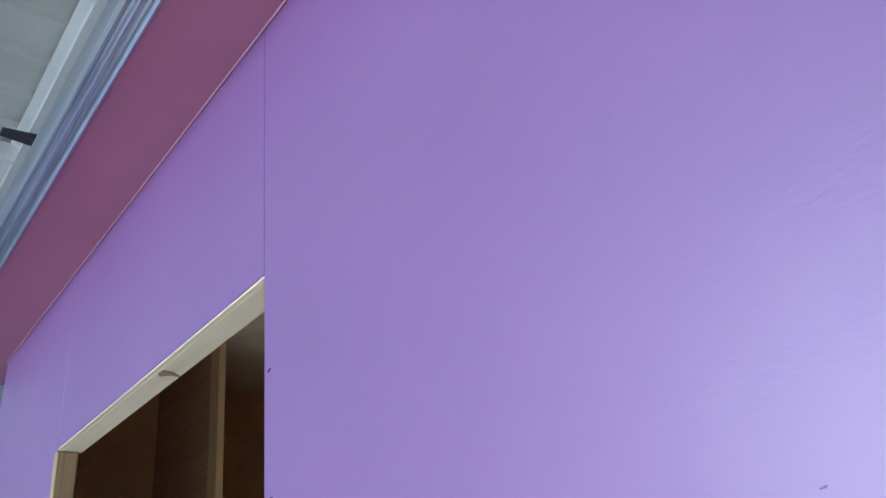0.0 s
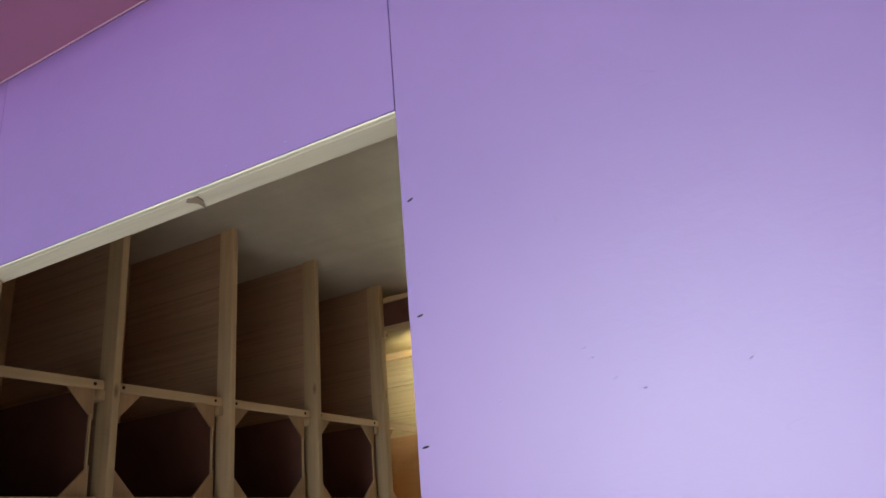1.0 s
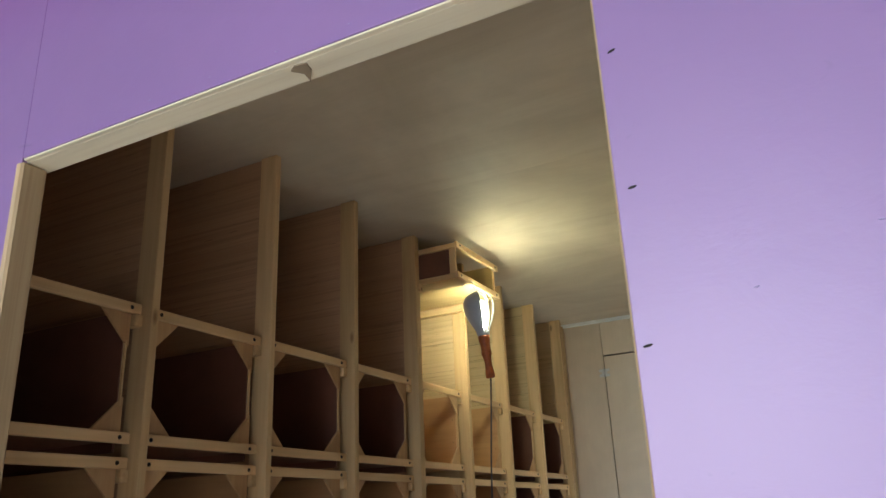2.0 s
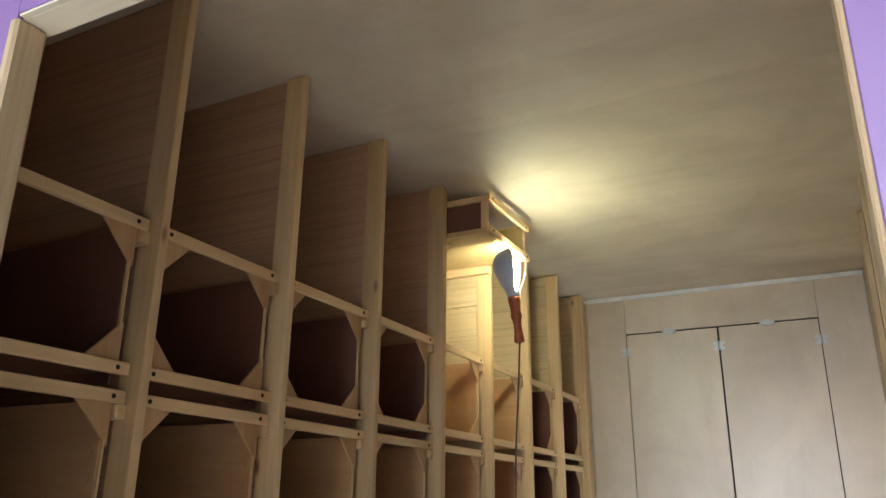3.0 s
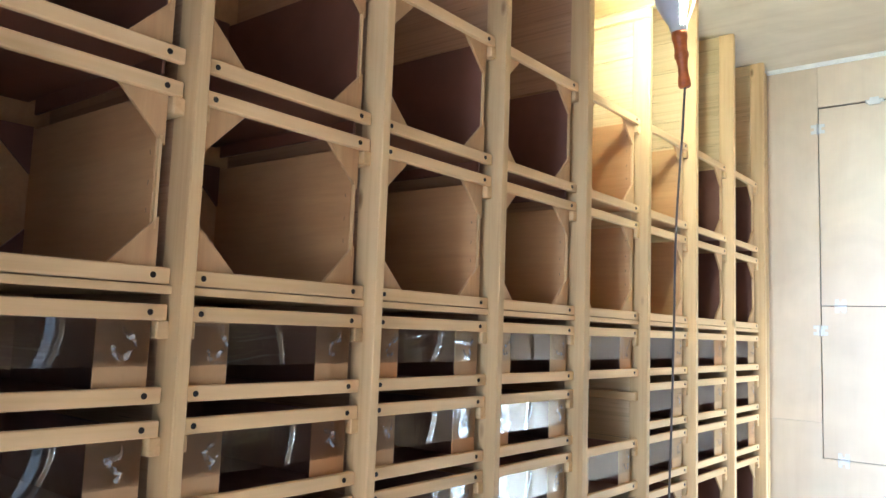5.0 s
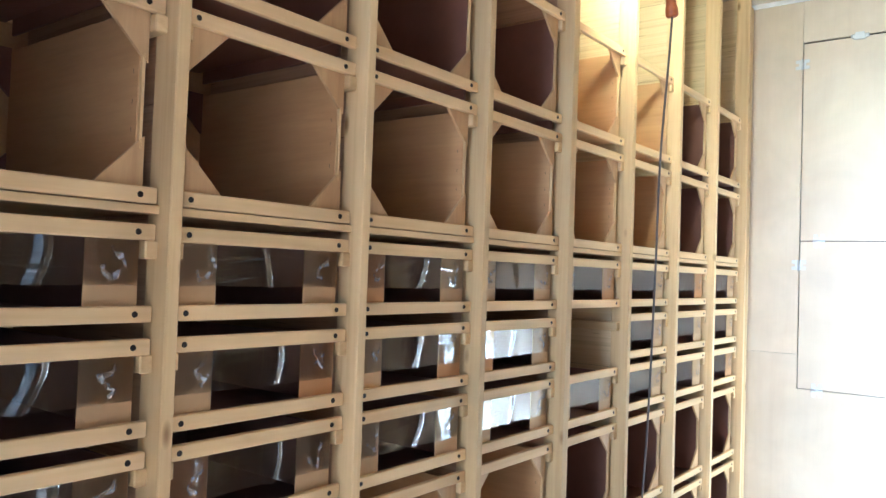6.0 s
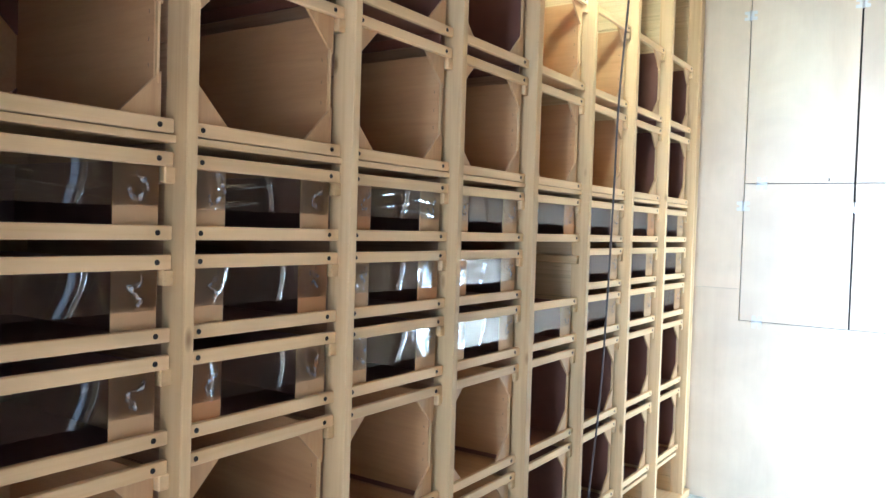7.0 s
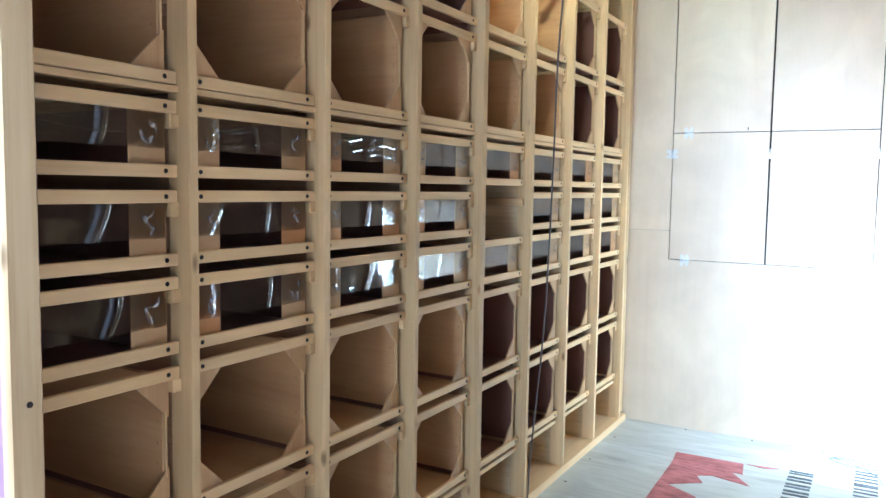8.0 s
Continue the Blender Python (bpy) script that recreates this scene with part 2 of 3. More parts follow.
def vinyl():
    """Thin clear sheet: see-through, with wavy gloss."""
    m = bpy.data.materials.new("clear_vinyl")
    m.use_nodes = True
    nt = m.node_tree
    nt.nodes.remove(nt.nodes["Principled BSDF"])
    out = nt.nodes["Material Output"]
    tr, gl, mx, fr = (nt.nodes.new("ShaderNode" + k) for k in ("BsdfTransparent", "BsdfGlossy", "MixShader", "Fresnel"))
    tr.inputs[0].default_value = (0.93, 0.92, 0.91, 1)
    gl.inputs["Roughness"].default_value = 0.05
    fr.inputs["IOR"].default_value = 2.05
    vec, rnd = shifted(nt, 9.0)
    n = mix(nt, noise_tex(nt, 1.0, 1, vec, (1, 26, 3), 0.4, 0.5), noise_tex(nt, 1.0, 1, vec, (1, 5, 34), 0.4, 0.8), 0.45)
    tc, sep, ab, near = (nt.nodes.new(k) for k in ("ShaderNodeTexCoord", "ShaderNodeSeparateXYZ", "ShaderNodeMath", "ShaderNodeMapRange"))
    nt.links.new(tc.outputs["Object"], sep.inputs[0])
    ab.operation = "ABSOLUTE"
    nt.links.new(sep.outputs["Y"], ab.inputs[0])
    nt.links.new(ab.outputs[0], near.inputs[0])
    near.inputs[1].default_value, near.inputs[2].default_value = 0.085, 0.115
    near.inputs[3].default_value, near.inputs[4].default_value = 0.0, 1.0
    blob = noise_tex(nt, 1.0, 1, vec, (1, 48, 42), 0.4, 2.0)
    n = mix(nt, n, blob, near.outputs[0])
    b = nt.nodes.new("ShaderNodeBump")
    b.inputs["Strength"].default_value = 0.13
    b.inputs["Distance"].default_value = 0.006
    nt.links.new(n, b.inputs["Height"])
    nt.links.new(b.outputs[0], gl.inputs["Normal"])
    nt.links.new(fr.outputs[0], mx.inputs[0])
    nt.links.new(tr.outputs[0], mx.inputs[1])
    nt.links.new(gl.outputs[0], mx.inputs[2])
    nt.links.new(mx.outputs[0], out.inputs[0])
    return m


VINYL = vinyl()


def glue():
    m, nt, p = material("dried_glue", 0.22, 0.0, 0.6)
    n = noise_tex(nt, 90, 3)
    nt.links.new(ramp(nt, n, [(0.35, (0.62, 0.58, 0.54)), (0.65, (0.86, 0.83, 0.80))]), p.inputs["Base Color"])
    nt.links.new(ramp(nt, n, [(0.38, (0.02, 0.02, 0.02)), (0.68, (0.55, 0.55, 0.55))]), p.inputs["Alpha"])
    bump(nt, p, n, 0.4, 0.002)
    return m


GLUE = glue()


def glow(name, col, strength):
    m, nt, p = material(name, 0.3)
    p.inputs["Base Color"].default_value = (0.8, 0.8, 0.8, 1)
    p.inputs["Emission Color"].default_value = (*col, 1)
    p.inputs["Emission Strength"].default_value = strength
    return m


BULB = glow("lit_bulb", (0.90, 1.0, 0.77), BULB_POWER)


# ---------------------------------------------------------------- helpers
def cuboid(a, b, bevel=0.0):
    """A box between two corners, as a bmesh, with its edges slightly broken."""
    bm = bmesh.new()
    size = [q - p for p, q in zip(a, b)]
    bmesh.ops.create_cube(bm, size=1, matrix=Matrix.Translation([(p + q) / 2 for p, q in zip(a, b)]) @ Matrix.Diagonal((*size, 1)))
    if bevel:
        bmesh.ops.bevel(bm, geom=bm.edges[:], offset=min(bevel, min(size) * 0.3), segments=1, affect="EDGES")
    return bm


def merged(*bms):
    out = bms[0]
    for other in bms[1:]:
        me = bpy.data.meshes.new("tmp")
        other.to_mesh(me)
        out.from_mesh(me)
        bpy.data.meshes.remove(me)
        other.free()
    return out


def prism(points, lo, hi, axis):
    """A flat outline, given in the two other axes, drawn out along an axis."""
    bm = bmesh.new()

    def at(u, v, w):
        return {0: (w, u, v), 1: (u, w, v), 2: (u, v, w)}[axis]

    n = len(points)
    a = [bm.verts.new(at(u, v, lo)) for u, v in points]
    b = [bm.verts.new(at(u, v, hi)) for u, v in points]
    bm.faces.new(a)
    bm.faces.new(b[::-1])
    for i in range(n):
        bm.faces.new((a[i], b[i], b[(i + 1) % n], a[(i + 1) % n]))
    bmesh.ops.recalc_face_normals(bm, faces=bm.faces[:])
    return bm


def lathe(profile, seg=20, lo=0.0, hi=2 * math.pi, closed=True):
    """A profile of (radius, z) turned about z."""
    bm = bmesh.new()
    rings = []
    count = seg if closed else seg + 1
    for r, z in profile:
        rings.append([bm.verts.new((r * math.cos(lo + (hi - lo) * i / seg), r * math.sin(lo + (hi - lo) * i / seg), z)) for i in range(count)])
    for a, b in zip(rings, rings[1:]):
        for i in range(count if closed else count - 1):
            j = (i + 1) % count
            bm.faces.new((a[i], a[j], b[j], b[i]))
    for f in bm.faces:
        f.smooth = True
    bmesh.ops.remove_doubles(bm, verts=bm.verts[:], dist=1e-5)
    bmesh.ops.recalc_face_normals(bm, faces=bm.faces[:])
    return bm


def mesh_of(name, bm, mat):
    me = bpy.data.meshes.new(name)
    bm.to_mesh(me)
    bm.free()
    me.materials.append(mat)
    return me


def solid(name, bm, mat, label="", category="", kind="", group=""):
    return tagged(new(name, mesh_of(name, bm, mat)), label, category, group, kind)


def part(name, bm, mat, parent, label="", at=None):
    me = bm if isinstance(bm, bpy.types.Mesh) else mesh_of(name, bm, mat)
    ob = new(name, me)
    ob.parent = parent
    if at is not None:
        ob.location = at
    return tagged(ob, label)


def empty(name, label, category, at=(0, 0, 0), group=""):
    e = new(name)
    e.empty_display_size = 0.05
    e.location = at
    return tagged(e, label, category, group)


# ---------------------------------------------------------------- plan
P = 0.388            # bay pitch
BAYS = 8
PW = 0.021           # post width
PF = 0.026           # post front, rails' front is x = 0
END = 3.226          # end wall face
RIGHT = 1.30         # right wall face
CEILING = 2.490
WALL_OUT, WALL_IN = -0.062, -0.010
DX0, DX1, DTOP = 0.193, 1.156, 2.082
DEPTH = -0.455       # back of the rack
SOFFIT = 2.525

# ---------------------------------------------------------------- setting
floor = solid("floor", cuboid((-0.52, WALL_OUT, -0.12), (RIGHT + 0.05, END + 0.06, -0.012)), FLOOR_PLY, "bare plywood floor with stamped print", "floor", "structure")
# sheets of plywood, laid with thin joints
for y0, y1 in ((WALL_OUT, 0.42), (0.4215, 1.63), (1.6315, 2.846), (2.8475, END - 0.001)):
    part("plywood_sheet", cuboid((-0.50, y0, -0.012), (RIGHT - 0.001, y1, 0.0), 0.001), FLOOR_PLY, floor)

ceiling = solid("ceiling", cuboid((-0.50, WALL_IN + 0.001, CEILING), (RIGHT + 0.05, 1.24, CEILING + 0.02)), CEIL, "bare plywood ceiling with faint sheet joint", "ceiling", "structure")
ceiling2 = solid("ceiling", cuboid((-0.50, 1.2415, CEILING + 0.0005), (RIGHT + 0.05, END + 0.05, CEILING + 0.02)), CEIL, "bare plywood ceiling with faint sheet joint", "ceiling", "structure")
solid("ceiling_trim", cuboid((-0.02, END - 0.012, CEILING - 0.020), (RIGHT - 0.001, END - 0.0005, CEILING - 0.0005), 0.002), WHITE, "thin white strip along the ceiling edge", "trim", "structure")

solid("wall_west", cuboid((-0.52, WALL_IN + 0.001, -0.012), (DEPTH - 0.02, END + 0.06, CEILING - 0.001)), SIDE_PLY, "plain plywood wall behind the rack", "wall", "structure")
solid("wall_east", merged(cuboid((RIGHT, WALL_IN + 0.001, -0.012), (RIGHT + 0.05, FILL_Y0, CEILING - 0.001)), cuboid((RIGHT, FILL_Y1, -0.012), (RIGHT + 0.05, END + 0.06, CEILING - 0.001)),
                          cuboid((RIGHT, FILL_Y0, -0.012), (RIGHT + 0.05, FILL_Y1, FILL_Z0)), cuboid((RIGHT, FILL_Y0, FILL_Z1), (RIGHT + 0.05, FILL_Y1, CEILING - 0.001))), SIDE_PLY, "plain plywood side wall with an added, unseen opening", "wall", "structure")
# lining of the added opening that holds the fill light
sill = solid("window_1", cuboid((RIGHT - 0.004, FILL_Y0 + 0.0005, FILL_Z0 + 0.0005), (RIGHT + 0.054, FILL_Y1 - 0.0005, FILL_Z0 + 0.014), 0.001), JAMB_X, "unseen pine-lined opening added for the fill light", "window", "structure")
part("window_frame", merged(cuboid((RIGHT - 0.004, FILL_Y0 + 0.0005, FILL_Z0 + 0.0145), (RIGHT + 0.054, FILL_Y0 + 0.014, FILL_Z1 - 0.0005)), cuboid((RIGHT - 0.004, FILL_Y1 - 0.014, FILL_Z0 + 0.0145), (RIGHT + 0.054, FILL_Y1 - 0.0005, FILL_Z1 - 0.0005)),
                            cuboid((RIGHT - 0.004, FILL_Y0 + 0.0145, FILL_Z1 - 0.014), (RIGHT + 0.054, FILL_Y1 - 0.0145, FILL_Z1 - 0.0005))), JAMB_Z, sill)

# added, unseen: brown panel and pale battens for the clear sheets to mirror
east = solid("wall_lining", cuboid((RIGHT - 0.006, WALL_IN + 0.002, 0.001), (RIGHT - 0.0005, 2.45, CEILING - 0.002)), plain("mirrored_brown", (0.20, 0.11, 0.075), 0.6), "added, unseen brown panel with pale upright battens for the sheets to mirror", "wall lining", "structure")
for y in (0.30, 0.76, 1.06, 1.52, 2.05, 2.43):
    part("batten", cuboid((RIGHT - 0.026, y - 0.019, 0.001), (RIGHT - 0.0065, y + 0.019, CEILING - 0.002), 0.002), JAMB_Z, east)

# end wall: facing round a hatch opening, on a backing
HX0, HX1, HZ0, HZ1 = 0.207, 1.092, 0.833, 2.294
wall_end = solid("wall_north", cuboid((-0.47, END + 0.016, 0), (RIGHT - 0.001, END + 0.06, CEILING - 0.001)), DARK, "pale plywood end wall with hatch doors", "wall", "structure")
part("panel", prism([(-0.47, 0.0), (RIGHT - 0.001, 0.0), (RIGHT - 0.001, HZ0), (HX0, HZ0), (HX0, 0.975), (-0.47, 0.975)], END, END + 0.014, 1), WALL_PLY, wall_end)
for a, b in (((-0.47, 0.9765), (HX0, CEILING - 0.001)), ((HX1, HZ0 + 0.0008), (RIGHT - 0.001, CEILING - 0.001)), ((HX0 + 0.0012, HZ1), (HX1 - 0.0012, CEILING - 0.001))):
    part("panel", cuboid((a[0], END, a[1]), (b[0], END + 0.014, b[1]), 0.0006), WALL_PLY, wall_end)
# corner bead between rack and end wall
solid("corner_trim", cuboid((-0.012, END - 0.030, 0.036), (0.004, END - 0.001, CEILING - 0.013), 0.002), PINE_Z, "narrow pine strip in the corner", "trim", "structure")

# front wall, lilac outside: framing core with painted panels on it
wall_front = solid("wall_south", merged(cuboid((-0.50, WALL_OUT + 0.010, -0.1), (DX0 - 0.018, WALL_IN, SOFFIT)), cuboid((DX1 + 0.004, WALL_OUT + 0.010, -0.1), (3.6, WALL_IN, SOFFIT)),
                                        cuboid((DX0 - 0.018, WALL_OUT + 0.010, DTOP + 0.030), (DX1 + 0.004, WALL_IN, SOFFIT))), DARK, "lilac painted plywood front wall with door opening", "wall", "structure")
for a, b in (((-0.52, -0.1), (DX0 - 0.003, SOFFIT - 0.003)), ((DX0 - 0.0022, DTOP + 0.004), (DX1 - 0.0006, SOFFIT - 0.003)), ((DX1 + 0.0004, -0.1), (3.6, SOFFIT - 0.003))):
    part("panel", cuboid((a[0], WALL_OUT, a[1]), (b[0], WALL_OUT + 0.009, b[1]), 0.0008), LILAC, wall_front, "lilac painted plywood panel")
NAIL = mesh_of("nail", lathe([(0.0, -0.0012), (0.0035, -0.0010), (0.0042, 0.0), (0.0042, 0.004)], 10), SCREW)
PAINTED_NAIL = mesh_of("nail", lathe([(0.0, -0.0006), (0.0020, -0.0005), (0.0025, 0.0), (0.0025, 0.004)], 10), plain("painted_nail", (0.34, 0.25, 0.43), 0.4))


def wall_nail(x, z, lean, mesh):
    n = part("nail", mesh, None, wall_front, at=(x, WALL_OUT - 0.0002, z))
    n.rotation_euler = (radians(-90), lean, 0)
    n.scale = (1.1, 0.32, 1)


for i in range(12):
    wall_nail(DX1 + 0.014 + 0.003 * math.sin(i * 2.1), 1.946 - 0.156 * i, -0.35 + 0.2 * math.sin(i), NAIL)
for i in range(14):
    wall_nail(1.267 + 0.134 * i, 1.672 + 0.003 * math.sin(i * 1.7), -0.2 + 0.3 * math.sin(i * 2.3), PAINTED_NAIL)
for i in range(7):
    wall_nail(0.961 - 0.12 * i, 2.104, 0.2 * math.sin(i), PAINTED_NAIL)
for x, z in ((1.38, 1.70), (1.372, 1.712), (1.43, 1.66)):
    wall_nail(x, z, 0.0, PAINTED_NAIL)

# door lining: head and two jambs of pine
frame_1 = empty("door_frame", "pale pine door lining with rounded edges", "door frame", (DX0, WALL_OUT, 0))
frame_1["kind"] = "structure"


def lining(name, a, b, mat):
    return part(name, cuboid([p - q for p, q in zip(a, (DX0, WALL_OUT, 0))], [p - q for p, q in zip(b, (DX0, WALL_OUT, 0))], 0.004), mat, frame_1)


o = Vector((DX0, WALL_OUT, 0))
part("head", merged(cuboid(Vector((DX0 - 0.018, WALL_OUT + 0.0095, DTOP)) - o, Vector((DX1 + 0.018, WALL_IN + 0.003, DTOP + 0.030)) - o, 0.002),
                    cuboid(Vector((DX0 - 0.001, WALL_OUT + 0.0010, DTOP)) - o, Vector((DX1 - 0.001, WALL_OUT + 0.0098, DTOP + 0.0035)) - o, 0.001)), JAMB_X, frame_1)
jamb = lining("jamb", (DX0 - 0.018, WALL_OUT - 0.001, -0.012), (DX0, WALL_IN - 0.006, DTOP - 0.0005), JAMB_Z)
lining("jamb", (DX1 - 0.004, WALL_OUT + 0.0095, -0.012), (DX1 + 0.0035, WALL_IN - 0.002, DTOP - 0.0005), JAMB_Z)
HOLE = mesh_of("screw", lathe([(0.0, 0.0004), (0.0030, 0.0006), (0.0042, 0.0012), (0.0046, 0.0), (0.0046, -0.004)], 10), SCREW)
for z in (0.888, 0.40, 1.52):
    s = part("screw", HOLE, None, jamb, at=(0.0, 0.026, z))
    s.rotation_euler = (0, radians(90), 0)
    s.scale = (0.95, 0.95, 1)
# knot in the head
part("knot", prism([(0.012, 0.0), (0.030, 0.003), (0.026, 0.020), (0.008, 0.042), (0.012, 0.022), (0.0, 0.008)], -0.0018, 0.0005, 2), plain("knot_wood", (0.30, 0.22, 0.14), 0.7), frame_1, "dark knot", at=(0.538, 0.012, DTOP - 0.0002))

# soffit and metal edge over the front wall
solid("soffit", cuboid((-0.75, -0.218, SOFFIT), (3.6, WALL_IN, SOFFIT + 0.012), 0.001), PINK, "mauve painted soffit board over the wall", "soffit", "structure")
solid("caulk_line", cuboid((-0.52, WALL_OUT - 0.004, SOFFIT - 0.0035), (3.6, WALL_OUT - 0.0005, SOFFIT - 0.0005), 0.001), plain("pink_caulk", (0.58, 0.30, 0.38), 0.5), "thin pink caulk line under the soffit", "trim", "structure")
edge = [(-0.2182, 2.518), (-0.2225, 2.514), (-0.2265, 2.518), (-0.2300, 2.524), (-0.2345, 2.525), (-0.2390, 2.520), (-0.2445, 2.520), (-0.2490, 2.527),
        (-0.2530, 2.529), (-0.2570, 2.524), (-0.2610, 2.524), (-0.2650, 2.539), (-0.2700, 2.579), (-0.2182, 2.579)]
solid("roof_edge_trim", prism(edge, -0.75, 3.6, 0), GALV, "galvanised ribbed metal roof edge", "trim", "structure")
solid("cabin_roof", cuboid((-0.75, -0.2178, SOFFIT + 0.0125), (3.6, END + 0.1, SOFFIT + 0.05)), ROOF_STEEL, "flat roof of the cabin", "roof", "structure")

# workshop hall round the cabin
solid("ground", cuboid((-40, -60, -0.25), (40, 40, -0.12)), CONCRETE, "grey concrete workshop floor", "floor", "structure")
HZ = 5.9
hall = solid("hall_wall_south", merged(cuboid((-7, -12.2, -0.12), (DOOR_X0, -12, HZ)), cuboid((DOOR_X1, -12.2, -0.12), (9, -12, HZ)), cuboid((DOOR_X0, -12.2, DOOR_Z1), (DOOR_X1, -12, HZ))), HALL_PAINT, "plain workshop wall with a tall opening", "wall", "structure")
solid("hall_wall_west", cuboid((-7.2, -12.2, -0.12), (-7, 8, HZ)), HALL_PAINT, "plain workshop wall", "wall", "structure")
solid("hall_wall_east", cuboid((9, -12.2, -0.12), (9.2, 8, HZ)), HALL_PAINT, "plain workshop wall", "wall", "structure")
solid("hall_wall_north", cuboid((-7.2, 8, -0.12), (9.2, 8.2, HZ)), HALL_PAINT, "plain workshop wall", "wall", "structure")
ribs = [cuboid((-7.2, -12.2, HZ), (9.2, 8.2, HZ + 0.1))]
for i in range(34):
    x = -7.0 + 0.47 * i
    ribs.append(prism([(x, HZ + 0.001), (x + 0.03, HZ - 0.045), (x + 0.09, HZ - 0.045), (x + 0.12, HZ + 0.001)], -12.2, 8.2, 1))
solid("hall_ceiling", merged(*ribs), ROOF_WHITE, "white ribbed roof sheeting of the workshop", "ceiling", "structure")


def beam(y):
    """A painted steel joist with flanges."""
    web = [(y - 0.08, 5.420), (y + 0.08, 5.420), (y + 0.08, 5.435), (y + 0.008, 5.442), (y + 0.008, 5.830), (y + 0.08, 5.837), (y + 0.08, 5.852),
           (y - 0.08, 5.852), (y - 0.08, 5.837), (y - 0.008, 5.830), (y - 0.008, 5.442), (y - 0.08, 5.435)]
    b = solid("roof_beam", prism(web, -7.0, 9.0, 0), ROOF_STEEL, "white painted steel roof beam", "beam", "structure")
    return b


for y in (-2.3, 0.42, 3.1):
    beam(y)
for x in (-4.4, -2.2, 0.0, 2.2):
    solid("purlin", cuboid((x, -12.0, 5.68), (x + 0.06, 8, 5.854), 0.004), ROOF_STEEL, "white painted roof purlin", "beam", "structure")
solid("strap", prism([(0.16, 5.400), (0.42, 5.375), (0.43, 5.421), (0.40, 5.421)], -3.60, -3.48, 0), RUBBER, "dark strap under the roof beam", "strap")

# ---------------------------------------------------------------- rack
rack = empty("storage_rack", "tall pine rack of eight bays holding drawers", "rack", (0, 0, 0))
BASE_Z = 0.035
part("base_plate", cuboid((DEPTH, 0.0, 0.0), (PF + 0.004, END - 0.032, BASE_Z), 0.002), PINE_Y, rack)
part("back_panel", cuboid((DEPTH - 0.012, 0.0, BASE_Z), (DEPTH, END - 0.004, CEILING - 0.002)), PLY_LIGHT, rack)

POST = mesh_of("post", cuboid((-0.030, -PW / 2, BASE_Z), (PF, PW / 2, CEILING - 0.001), 0.0018), PINE_Z)
for k in range(BAYS + 1):
    part("post", POST, None, rack, at=(0, P * k - 0.002 if k else 0.012, 0))
part("end_strip", cuboid((-0.030, P * BAYS + PW / 2 + 0.002, BASE_Z), (PF - 0.016, P * BAYS + 0.062, CEILING - 0.001), 0.002), PINE_Z, rack)
# doubled upright at the middle
part("backing_post", cuboid((-0.030, P * 4 + PW / 2 + 0.001, BASE_Z), (PF - 0.004, P * 4 + PW / 2 + 0.014, CEILING - 0.001), 0.0018), PINE_Z, rack)

# rails of the drawers: heights of top and bottom rail of every row
LARGE = [(1.953, 1.680), (1.630, 1.359), (0.821, 0.560), (0.512, 0.252)]
SMALL = [(1.307, 1.192), (1.146, 1.031), (0.988, 0.868)]
RH, RT = 0.023, 0.012     # rail height and thickness

RUNNER = mesh_of("runner", cuboid((-0.43, -0.010, -0.026), (-0.0015, 0.010, 0.0), 0.002), PINE_X)
for k in range(BAYS):
    for top, _ in LARGE + SMALL:
        for side in (-1, 1):
            y = P * (k + 0.5) + side * (P / 2 - PW / 2 - 0.0105)
            part("runner", RUNNER, None, rack, at=(0, y, top - RH / 2))
SHELF = mesh_of("shelf", cuboid((-0.44, -(P - PW) / 2 + 0.001, -0.006), (-0.001, (P - PW) / 2 - 0.001, 0.006), 0.001), PINE_Y)
LOW = mesh_of("shelf", cuboid((-0.44, -(P - PW) / 2 + 0.001, -0.008), (-0.008, (P - PW) / 2 - 0.001, 0.008), 0.001), PINE_Y)
for k in range(BAYS):
    part("shelf", SHELF, None, rack, at=(0, P * (k + 0.5), 1.3395))
    part("shelf", LOW, None, rack, at=(0, P * (k + 0.5), 0.216))


# ---------------------------------------------------------------- drawers
RY = (P - PW) / 2 - 0.0035       # half length of a rail
IY = P / 2 - 0.0345              # half width of the drawer box outside
RAIL = mesh_of("rail", cuboid((-RT, -RY, -RH / 2), (0.0, RY, RH / 2), 0.0016), PINE_Y)


def rails(drawer, half):
    for s in (1, -1):
        r = part("rail", RAIL, None, drawer, at=(0, 0, s * half))
        for e in (-1, 1):
            h = part("screw", HOLE, None, r, at=(0.0, e * (RY - 0.0265), 0))
            h.rotation_euler = (0, radians(90), 0)


STAPLE = mesh_of("staple", cuboid((-0.0006, -0.0004, -0.0035), (0.0006, 0.0004, 0.0035)), plain("staple_wire", (0.22, 0.14, 0.08), 0.5, 0.3))


